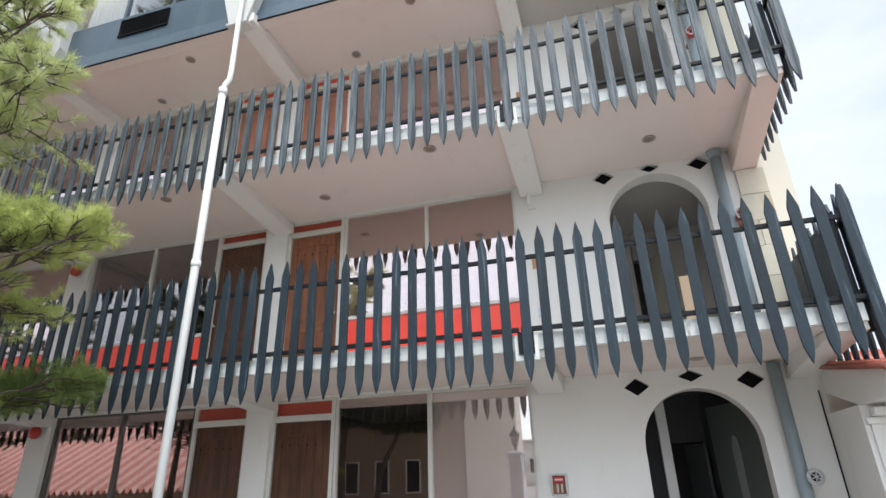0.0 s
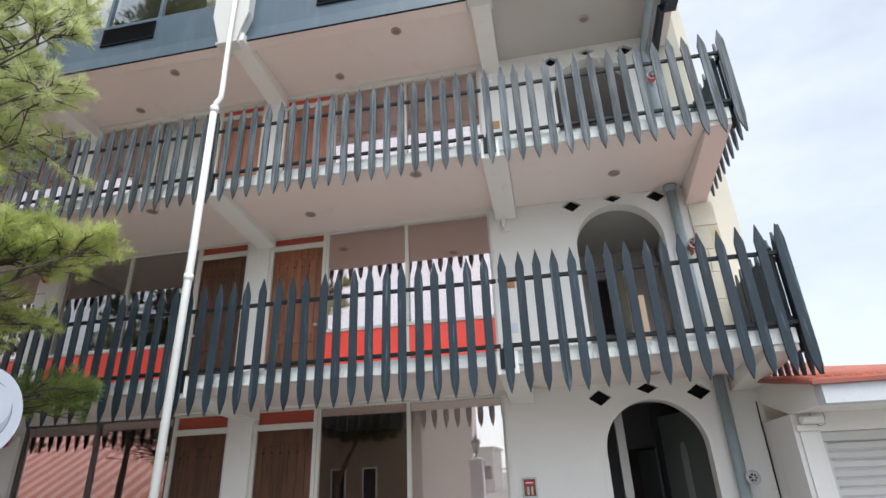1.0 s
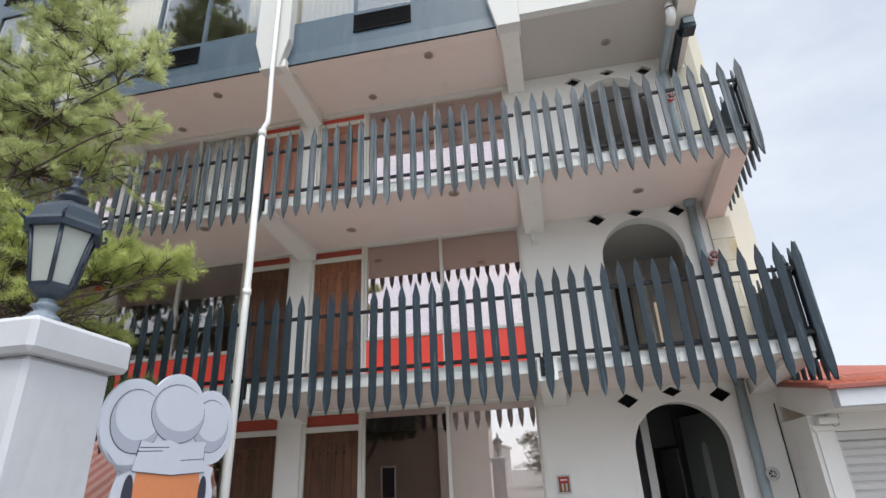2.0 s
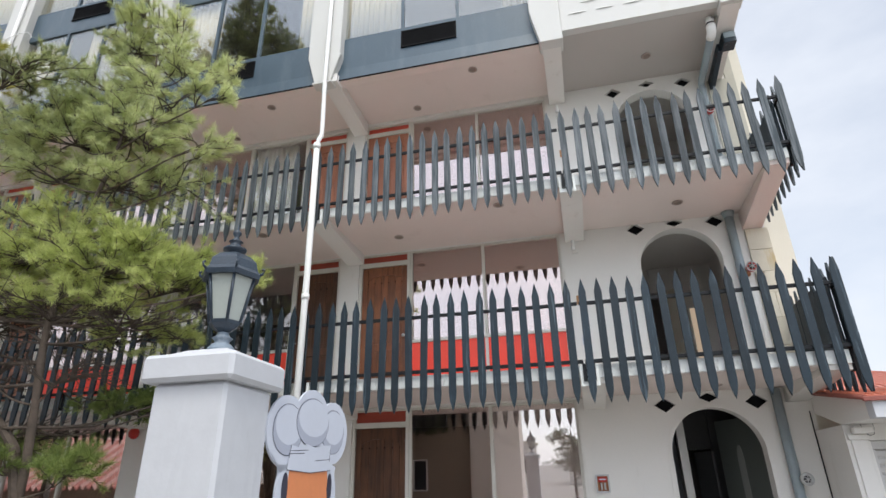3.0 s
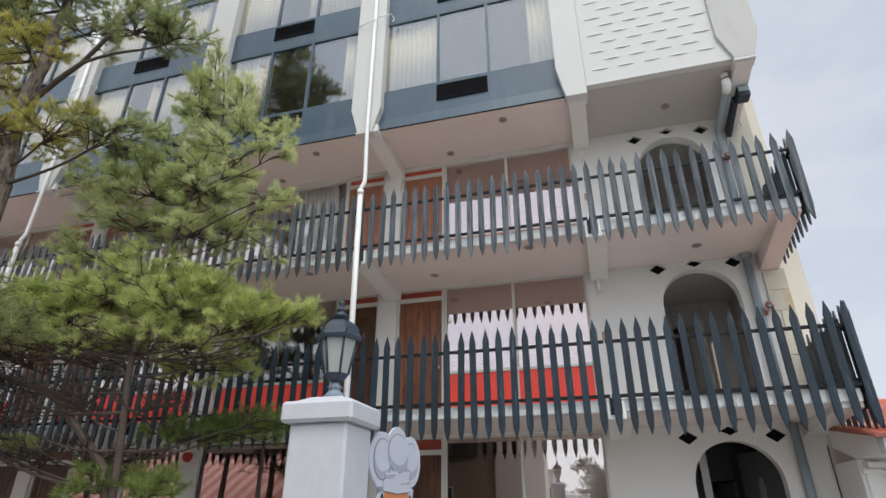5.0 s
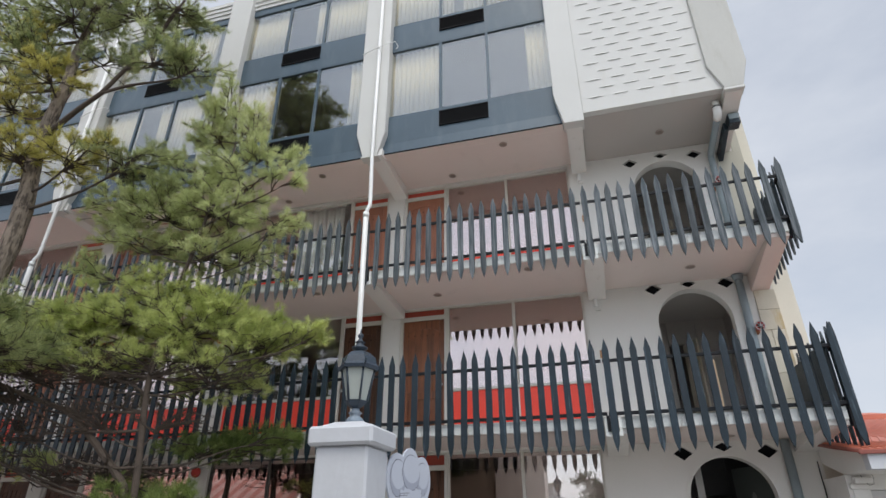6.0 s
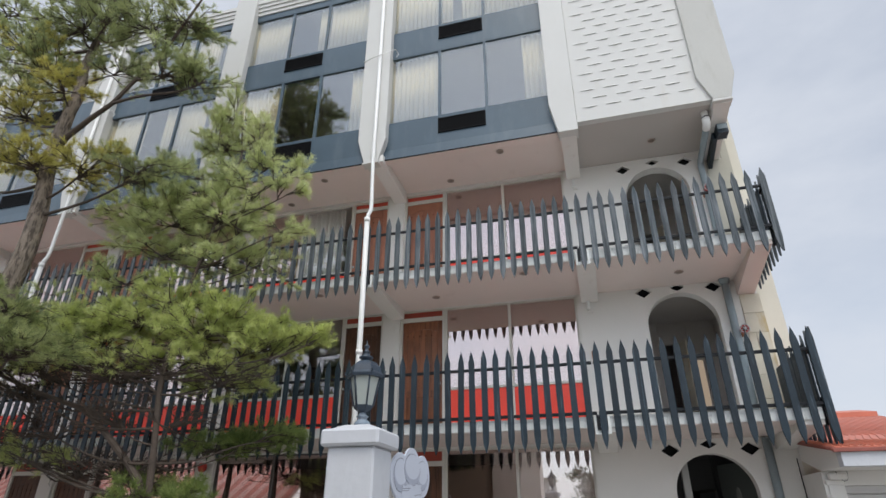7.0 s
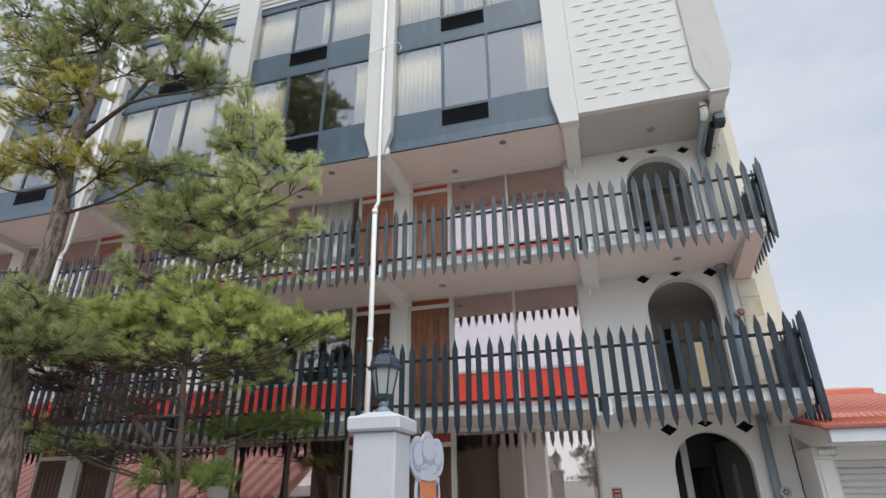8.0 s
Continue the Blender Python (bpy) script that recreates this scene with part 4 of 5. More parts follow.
part("cap", boxes([(PX - 0.205, PX + 0.205, PY - 0.205, PY + 0.205, 1.983, 2.092)], 0.016), PILLAR, pil)
top = bmesh.new()
lo = [top.verts.new((PX + a * 0.19, PY + b * 0.19, 2.080)) for a, b in ((-1, -1), (1, -1), (1, 1), (-1, 1))]
hi = [top.verts.new((PX + a * 0.09, PY + b * 0.09, 2.128)) for a, b in ((-1, -1), (1, -1), (1, 1), (-1, 1))]
top.faces.new(lo[::-1]), top.faces.new(hi)
for i in range(4):
    top.faces.new((lo[i], lo[(i + 1) % 4], hi[(i + 1) % 4], hi[i]))
part("cap_top", top, PILLAR, pil)

lan = thing("lantern", (PX, PY, 2.14), "dark blue six-sided lantern with frosted panes on a pillar", "lamp")
FROST = surface("frosted_lamp_glass", (0.36, 0.39, 0.36), 0.35, 0.06, 6, 60, 0.1)
L0 = 2.128
FOOTPAINT = surface("weathered_blue_paint", (0.17, 0.215, 0.26), 0.5, 0.3, 8, 60, 0.2, stain=(0.34, 0.38, 0.41), stain_at=(0.55, 0.75), stain_scale=9)
part("foot", lathe([(0.056, 0.0), (0.058, 0.020), (0.044, 0.034), (0.030, 0.045), (0.036, 0.055), (0.046, 0.062), (0.028, 0.072), (0.024, 0.086)], (PX, PY, L0), 18), FOOTPAINT, lan, "weathered pale blue foot")
part("cup", lathe([(0.024, 0.086), (0.048, 0.100), (0.068, 0.118), (0.072, 0.132)], (PX, PY, L0), 6, turn=0.2), LAMPMETAL, lan)
for i in range(6):
    a0, a1 = 0.2 + math.pi / 3 * i, 0.2 + math.pi / 3 * (i + 1)
    bm = bmesh.new()
    q = [(PX + r * math.cos(a), PY + r * math.sin(a), L0 + h) for a, r, h in ((a0, 0.066, 0.133), (a1, 0.066, 0.133), (a1, 0.107, 0.314), (a0, 0.107, 0.314))]
    qi = [(PX + (p[0] - PX) * 0.95, PY + (p[1] - PY) * 0.95, p[2]) for p in q]
    o, n_ = [bm.verts.new(p) for p in q], [bm.verts.new(p) for p in qi]
    bm.faces.new(o), bm.faces.new(n_[::-1])
    for e in range(4):
        bm.faces.new((o[e], o[(e + 1) % 4], n_[(e + 1) % 4], n_[e]))
    bmesh.ops.recalc_face_normals(bm, faces=bm.faces[:])
    part("pane", bm, FROST, lan, "frosted glass pane")
    part("corner_bar", tube([(PX + 0.072 * math.cos(a0), PY + 0.072 * math.sin(a0), L0 + 0.130), (PX + 0.110 * math.cos(a0), PY + 0.110 * math.sin(a0), L0 + 0.318)], 0.0075, 6), LAMPMETAL, lan)
part("roof", lathe([(0.107, 0.314), (0.134, 0.312), (0.140, 0.332), (0.122, 0.350), (0.112, 0.388), (0.080, 0.416), (0.055, 0.428), (0.05, 0.43)], (PX, PY, L0), 6, turn=0.2), LAMPMETAL, lan)
part("finial", lathe([(0.030, 0.428), (0.030, 0.44), (0.052, 0.448), (0.054, 0.456), (0.030, 0.468), (0.022, 0.486), (0.034, 0.490), (0.018, 0.500), (0.010, 0.515), (0.020, 0.528), (0.020, 0.536), (0.006, 0.548), (0.003, 0.575)], (PX, PY, L0), 14), LAMPMETAL, lan)
for i in range(6):
    a = 0.2 + math.pi / 3 * i
    p = lambda r, h: (PX + r * math.cos(a), PY + r * math.sin(a), L0 + h)
    part("scroll", tube([p(0.136, 0.332), p(0.150, 0.340), p(0.153, 0.354), p(0.144, 0.358)], 0.006, 6), LAMPMETAL, lan)

lan.scale = (0.97, 0.97, 1.06)

# cut-out board: plain shapes only, its broad side along y
BX, BY = -2.09, 0.66


def blob(cy, cz, ry, rz, n=24):
    return [(BY + cy + ry * math.cos(2 * math.pi * i / n), cz + rz * math.sin(2 * math.pi * i / n)) for i in range(n)]


def flat(points, side, lift, thick=0.0003):
    """A printed shape on one side of the board."""
    x = BX + side * (0.0063 + 0.3 * lift)
    return prism(points, min(x, x + side * thick), max(x, x + side * thick), "x")


# outline of the hat: the farthest of three round lobes in each direction, then down to the foot of the board
HY, HZ = 0.0, 1.80
hat = []
for i in range(61):
    a = radians(218 - 256 * i / 60)
    far = 0.10
    for cy, cz, r in ((0.0, 1.880, 0.158), (0.20, 1.852, 0.150), (-0.205, 1.832, 0.155)):
        along = (cy - HY) * math.cos(a) + (cz - HZ) * math.sin(a)
        off = (cy - HY) ** 2 + (cz - HZ) ** 2 - along ** 2
        if off < r * r:
            far = max(far, along + math.sqrt(r * r - off))
    hat.append((BY + HY + far * math.cos(a), HZ + far * math.sin(a)))
hat += [(BY + 0.245, 1.69), (BY + 0.235, 1.655), (BY + 0.255, 1.60), (BY + 0.26, 1.5), (BY + 0.21, 1.2), (BY + 0.14, 0.0), (BY - 0.14, 0.0), (BY - 0.21, 1.2), (BY - 0.26, 1.5), (BY - 0.255, 1.60), (BY - 0.24, 1.655), (BY - 0.25, 1.69)]
sign = thing("cutout_sign", (BX, BY, 0.0), "white cut-out board with a printed cook's hat", "sign")
part("board", prism(hat, BX - 0.006, BX + 0.006, "x"), SIGNWHITE, sign)
for side in (1, -1):
    lift = 0.0
    for cy, cz, ry, rz in ((0.200, 1.856, 0.112, 0.108), (-0.205, 1.838, 0.118, 0.112), (0.0, 1.885, 0.148, 0.112)):
        part("print", flat(blob(cy, cz, ry, rz), side, lift), SIGNLINE, sign, "dark printed outline")
        part("print", flat(blob(cy, cz, ry - 0.0026, rz - 0.0026), side, lift + 0.0014), SIGNGREY, sign, "pale grey printed shape")
        part("print", flat(blob(cy + 0.006, cz + 0.020, ry - 0.012, rz - 0.026), side, lift + 0.0028), SIGNWHITE, sign, "white printed shape")
        lift += 0.0042
    part("print", flat([(BY - 0.175, 1.775), (BY - 0.12, 1.768), (BY - 0.04, 1.785), (BY + 0.03, 1.772), (BY + 0.10, 1.785), (BY + 0.175, 1.79), (BY + 0.185, 1.672), (BY, 1.658), (BY - 0.195, 1.668)], side, 0.0126), SIGNWHITE, sign)
    for y0_, z0_, y1_, z1_ in ((-0.17, 1.748, -0.03, 1.757), (-0.185, 1.735, -0.06, 1.742), (0.04, 1.712, 0.17, 1.722), (-0.185, 1.720, -0.175, 1.775), (0.170, 1.715, 0.172, 1.775), (-0.195, 1.668, 0.0, 1.658), (0.0, 1.658, 0.185, 1.672)):
        dx_, dz_ = (0.003, 0.0) if abs(y1_ - y0_) < 0.02 else (0.0, 0.003)
        part("print", flat([(BY + y0_, z0_), (BY + y1_, z1_), (BY + y1_ + dx_, z1_ + dz_), (BY + y0_ + dx_, z0_ + dz_)], side, 0.014), SIGNLINE, sign, "dark printed line")
    part("print", flat([(BY - 0.165, 1.69), (BY + 0.16, 1.69), (BY + 0.18, 1.56), (BY + 0.13, 1.40), (BY - 0.13, 1.40), (BY - 0.18, 1.56)], side, 0.0), SIGNORANGE, sign, "plain orange printed patch")
    for yy in (-0.195, 0.19):
        part("print", flat(blob(yy, 1.595, 0.024, 0.065), side, 0.002), SIGNLINE, sign, "dark printed patch")
sign.rotation_euler = (0, 0, -radians(4.8))

# ---- the low neighbour with its red roof ----
nb = thing("neighbour_house", (5.6, 7.5, 0.0), "low white house with a roller shutter and red sheet roof", "house")
for wx in ((2.255, 2.51, 6.18, 7.075, 0.0, 2.199), (2.511, 9.5, 6.18, 6.38, 2.01, 2.40), (6.2, 9.5, 6.18, 6.38, 0.0, 2.009), (9.3, 9.5, 6.39, 10.5, 0.0, 2.40), (2.72, 9.29, 10.3, 10.5, 0.0, 2.4)):
    part("wall", box(*wx), WHITE, nb)
part("pilaster", boxes([(2.30, 2.47, 6.155, 6.179, 0.0, 2.02), (2.27, 2.50, 6.13, 6.179, 2.02, 2.08)], 0.004), WHITE, nb)
part("fascia", box(2.29, 9.6, 5.33, 5.50, 2.20, 2.385, 0.004), PILLAR, nb, "white boxed eave")
part("eave_soffit", box(2.602, 9.6, 5.501, 6.179, 2.20, 2.23), WHITE, nb)
part("eave_end", prism([(5.502, 2.20), (5.502, 2.415), (7.05, 2.68), (7.05, 2.42), (6.25, 2.20)], 2.292, 2.60, "x", 0.008), WHITE, nb, "grey-white eave end")
part("broken_edge", box(2.31, 2.52, 6.02, 6.128, 2.085, 2.16, 0.01), WHITE, nb)


def roof_at(u, v, lift=0.0):
    """A place on the long shallow roof: u across from 0 to 1, v from the eave up to the far ridge."""
    y = 5.30 + (20.0 - 5.30) * v
    x0, x1 = 2.22 if v < 0.11 else 2.72, 4.4 + 4.2 * v
    return (x0 + (x1 - x0) * u, y, 2.44 + 2.515 * v + lift)


bm = bmesh.new()
grid = [[bm.verts.new(roof_at(i / 8, j / 12)) for i in range(9)] for j in range(13)]
for j in range(12):
    for i in range(8):
        bm.faces.new((grid[j][i], grid[j][i + 1], grid[j + 1][i + 1], grid[j + 1][i]))
roof = part("roof", bm, TILE_RED, nb, "red sheet metal roof")
roof.modifiers.new("thick", "SOLIDIFY").thickness = 0.05
for i in range(25):
    part("seam", tube([roof_at(i / 24, j / 12, 0.006) for j in range(13)], 0.016, 5), TILE_RED, roof)
part("ridge_cap", prism([(18.6, 4.72), (18.6, 4.88), (20.0, 5.15), (20.6, 4.9)], 2.7, 8.2, "x"), TILE_RED, roof)
part("gable", box(2.7, 8.5, 20.01, 20.2, 0.0, 4.8), WHITE, nb)
part("gutter", box(2.20, 9.6, 5.285, 5.325, 2.375, 2.425, 0.006), EDGERED, nb, "dull red roof edge")
part("verge", tube([(2.215, 5.30, 2.415), (2.215, 6.2, 2.565), (2.215, 7.04, 2.715)], 0.03, 6), EDGERED, nb, "dull red roof verge")
shut = thing("roller_shutter", (4.4, 6.4, 0.0), "closed white roller shutter with horizontal slats", "shutter")
slat = mesh_of("slat", prism([(0, 0), (-0.018, 0.02), (-0.018, 0.07), (0, 0.09)], -1.835, 1.835, "x"), SHUTTER)
part("box", box(2.515, 6.19, 6.23, 6.37, 1.91, 2.007, 0.006), SHUTTER, shut)
for i in range(21):
    piece("slat", slat, shut, (4.35, 6.29, 0.01 + 0.0903 * i))
part("guide", box(2.513, 2.55, 6.22, 6.265, 0.0, 1.908), SHUTTER, shut)
cable = solid("wall_cable", tube([(2.246, 7.066, 2.46), (2.243, 7.064, 2.2), (2.247, 7.068, 1.4), (2.245, 7.066, 0.2)], 0.007, 6), BLACK, "thin dark cable running down the wall corner", "cable", kind="")
cable = solid("wall_cable", tube([(2.42, 6.10, 2.19), (2.45, 6.10, 2.10), (2.50, 6.12, 2.06), (2.56, 6.14, 2.08), (2.58, 6.15, 2.16), (2.57, 6.14, 2.20)], 0.003, 6), BLACK, "thin loose cable looped under the eave", "cable", kind="")

solid("soffit_cable", tube([(-11.42, 6.84, 8.526), (-10.95, 6.90, 8.522), (-10.49, 6.98, 8.524), (-10.2, 6.80, 8.51), (-9.75, 6.56, 8.524)], 0.012, 6), RUST, "loose brown cable stapled along the soffit", "cable", kind="")

# ---- pines ----
BARK = surface("grey_brown_pine_bark", (0.235, 0.190, 0.150), 0.92, 0.45, 5, 22, 1.0, grain=(2.2, 2.2, 0.35), stain=(0.075, 0.058, 0.045), stain_at=(0.46, 0.60), stain_stretch=(5, 5, 1.2), stain_scale=4)
TWIG = surface("brown_twig_bark", (0.058, 0.042, 0.032), 0.9, 0.3, 6, 60, 0.4)


def needle_material(name, a, b, c):
    """Needles: three tones by needle, a little light passing through."""
    m, nt, out = nodes_of(name)
    geo = nt.nodes.new("ShaderNodeNewGeometry")
    ramp = nt.nodes.new("ShaderNodeValToRGB")
    ramp.color_ramp.elements[0].color = (*a, 1)
    ramp.color_ramp.elements[1].color = (*c, 1)
    mid = ramp.color_ramp.elements.new(0.55)
    mid.color = (*b, 1)
    co = nt.nodes.new("ShaderNodeTexCoord").outputs["Object"]
    # tone by needle, and by shoot
    shoot = nt.nodes.new("ShaderNodeMapRange")
    shoot.inputs["From Min"].default_value, shoot.inputs["From Max"].default_value = 0.36, 0.64
    shoot.inputs["To Min"].default_value, shoot.inputs["To Max"].default_value = 0.0, 0.52
    nt.links.new(noise_node(nt, co, 5.5, 2.0), shoot.inputs[0])
    tone = nt.nodes.new("ShaderNodeMath")
    tone.operation = "MULTIPLY_ADD"
    tone.inputs[1].default_value = 0.50
    nt.links.new(geo.outputs["Random Per Island"], tone.inputs[0])
    nt.links.new(shoot.outputs[0], tone.inputs[2])
    nt.links.new(tone.outputs[0], ramp.inputs[0])
    big = noise_node(nt, co, 1.6, 2.0)
    col = mixed(nt, big, ramp.outputs[0], tuple(0.5 * (u + v) for u, v in zip(b, c)), 0.45, 0.8)
    bs = nt.nodes.new("ShaderNodeBsdfPrincipled")
    bs.inputs["Roughness"].default_value = 0.5
    nt.links.new(col, bs.inputs["Base Color"])
    tr = nt.nodes.new("ShaderNodeBsdfTranslucent")
    nt.links.new(col, tr.inputs["Color"])
    mx = nt.nodes.new("ShaderNodeMixShader")
    mx.inputs[0].default_value = 0.6
    nt.links.new(bs.outputs[0], mx.inputs[1])
    nt.links.new(tr.outputs[0], mx.inputs[2])
    nt.links.new(mx.outputs[0], out.inputs[0])
    return m


NEEDLE = needle_material("green_pine_needles", (0.255, 0.305, 0.100), (0.550, 0.615, 0.220), (0.840, 0.860, 0.410))
NEEDLE_T = needle_material("grey_green_pine_needles", (0.150, 0.190, 0.080), (0.360, 0.410, 0.180), (0.640, 0.660, 0.330))
NEEDLE_P = needle_material("pale_pine_needles", (0.300, 0.350, 0.145), (0.610, 0.665, 0.320), (0.850, 0.870, 0.520))
NEEDLE_Y = needle_material("yellowing_pine_needles", (0.250, 0.240, 0.060), (0.520, 0.480, 0.130), (0.700, 0.640, 0.220))
NEEDLE_K = needle_material("dark_pine_needles", (0.030, 0.050, 0.022), (0.060, 0.090, 0.035), (0.110, 0.140, 0.055))
# shade on the low clumps by the wall, put into darker needle tones
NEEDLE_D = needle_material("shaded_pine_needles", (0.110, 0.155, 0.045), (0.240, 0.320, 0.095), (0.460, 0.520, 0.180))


def curve_points(a, b, sag, n, rng, wob=0.06):
    """A bent limb from a to b."""
    a, b = Vector(a), Vector(b)
    w = (b - a).length * wob
    o = Vector((rng.uniform(-w, w), rng.uniform(-w, w), rng.uniform(-w, w)))
    return [a.lerp(b, t) + Vector((0, 0, -sag * 4 * t * (1 - t))) + o * math.sin(math.pi * t) + o.yzx * 0.5 * math.sin(2 * math.pi * t) for t in [i / n for i in range(n + 1)]]


def on_line(pts, t):
    f = t * (len(pts) - 1)
    i = min(int(f), len(pts) - 2)
    return pts[i].lerp(pts[i + 1], f - i)


def join_tubes(rows):
    bm = bmesh.new()
    for pts, rad, sides in rows:
        rings = []
        for i, p in enumerate(pts):
            d = (pts[min(i + 1, len(pts) - 1)] - pts[max(i - 1, 0)]).normalized()
            u = d.cross(Vector((0.3, 0.2, 0.93))).normalized()
            w = d.cross(u)
            rings.append([bm.verts.new(p + (u * math.cos(6.2832 * k / sides) + w * math.sin(6.2832 * k / sides)) * rad[i]) for k in range(sides)])
        for a, b in zip(rings, rings[1:]):
            for k in range(sides):
                bm.faces.new((a[k], a[(k + 1) % sides], b[(k + 1) % sides], b[k]))
    return bm


def needles_mesh(twigs, rng, per, length, width, origin, material):
    """One thin triangle a needle, in brushes along the twigs."""
    base, axis, size = [], [], []
    for p0, p1, k in twigs:
        n = max(4, int(per * k))
        t = 0.35 + 0.67 * rng.random(n) ** 0.55
        base.append(p0 + (p1 - p0) * t[:, None])
        d = (p1 - p0) / np.linalg.norm(p1 - p0)
        r = rng.normal(size=(n, 3))
        r -= np.outer(r @ d, d)
        r /= np.linalg.norm(r, axis=1)[:, None]
        spread = rng.uniform(0.30, 1.45, n)
        v = d * np.cos(spread)[:, None] + r * np.sin(spread)[:, None]
        v[:, 2] += 0.12
        axis.append(v / np.linalg.norm(v, axis=1)[:, None])
        size.append(length * rng.uniform(0.7, 1.25, n))
    base, axis, size = np.concatenate(base), np.concatenate(axis), np.concatenate(size)
    side = np.cross(axis, rng.normal(size=axis.shape))
    side /= np.linalg.norm(side, axis=1)[:, None]
    tri = np.stack([base - side * width / 2, base + side * width / 2, base + axis * size[:, None]], 1).reshape(-1, 3) - np.array(origin)
    me = bpy.data.meshes.new("needles")
    n = len(base)
    me.vertices.add(3 * n)
    me.vertices.foreach_set("co", tri.ravel())
    me.loops.add(3 * n)
    me.loops.foreach_set("vertex_index", np.arange(3 * n))
    me.polygons.add(n)
    me.polygons.foreach_set("loop_start", np.arange(0, 3 * n, 3))
    me.update()
    me.validate()
    me.materials.append(material)
    return me


def pine(base, trunk, trunk_r, masses, label, seed, length=0.125, width=0.0085, per=58, fill=1.08, bark=BARKDARK, shoots=(5, 8), reach=(0.14, 0.34), arms=(), green=None):
    """A pine: trunk through points, and boughs that end in clumps (place, radii, boughs, kind)."""
    rng, nr = random.Random(seed), np.random.default_rng(seed)
    tree = thing("pine_tree", base, label, "tree")
    tp = [Vector(p) for p in trunk]
    fine = [on_line(tp, i / 40) for i in range(41)]
    fine = [p + Vector((0.03 * math.sin(2.1 * p.z + seed), 0.03 * math.sin(1.7 * p.z + 2 * seed), 0)) for p in fine]
    rad = [trunk_r * (1 - 0.85 * i / 40) * (1 + 0.06 * math.sin(i * 2.3)) for i in range(41)]
    part("trunk", join_tubes([(fine, rad, 12)]), bark, tree)
    for pts, r0, r1 in arms:
        part("branch", join_tubes([(pts, [r0 + (r1 - r0) * i / (len(pts) - 1) for i in range(len(pts))], 8)]), BARKDARK, tree)
    for (c, r, boughs, kind) in masses:
        c = Vector(c)
        # the limb leaves the trunk below its clump
        best = min(range(41), key=lambda i: abs(fine[i].z - (c.z - 0.22 * ((fine[i] - c).xy.length) - 0.1)))
        root = fine[best]
        for pts, _, _ in arms:
            near_arm = min((p for p in pts if p.z < c.z + 0.15), key=lambda p: (p - c).length, default=root)
            if (near_arm - c).length < 0.75 * (root - c).length:
                root = near_arm
        lim = curve_points(root, c, 0.10 * (c - root).length * rng.uniform(0.2, 1.0), 9, rng)
        lr = max(0.011, 0.06 * trunk_r + 0.009 * (c - root).length ** 0.5)
        part("branch", join_tubes([(lim, [lr * (1.15 - 0.75 * i / 9) for i in range(10)], 7)]), BARKDARK, tree)
        wood, twigs = [], []
        for b in range(int(boughs * fill)):
            a, e = rng.uniform(0, 2 * math.pi), rng.uniform(-0.55, 0.9)
            tip = c + Vector((r[0] * math.cos(a) * math.cos(e), r[1] * math.sin(a) * math.cos(e), r[2] * math.sin(e))) * rng.uniform(0.70, 1.42)
            s = on_line(lim, rng.uniform(0.72, 1.0))
            pts = curve_points(s, tip, -0.05 * (tip - s).length, 5, rng, 0.12)
            wood.append((pts, [0.011 - 0.0016 * i for i in range(6)], 4))
            d0 = (tip - s).normalized()
            for _ in range(rng.randint(*shoots)):
                t = rng.uniform(0.25, 1.0)
                p0 = on_line(pts, t)
                v = d0 * 0.7 + Vector((rng.gauss(0, 0.5), rng.gauss(0, 0.5), rng.gauss(0.30, 0.35)))
                p1 = p0 + v.normalized() * rng.uniform(*reach)
                wood.append(([p0, p0.lerp(p1, 0.5), p1], [0.005, 0.004, 0.002], 3))
                twigs.append((np.array(p0), np.array(p1), 1.0))
        tw = part("twig", join_tubes(wood), TWIG, tree)
        tw["kind"] = "stuff"
        if kind == "b":
            continue
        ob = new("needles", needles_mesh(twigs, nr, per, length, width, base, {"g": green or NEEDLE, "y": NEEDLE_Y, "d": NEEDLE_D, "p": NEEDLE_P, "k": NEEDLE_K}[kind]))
        ob.parent = tree
        ob["kind"] = "stuff"
    return tree


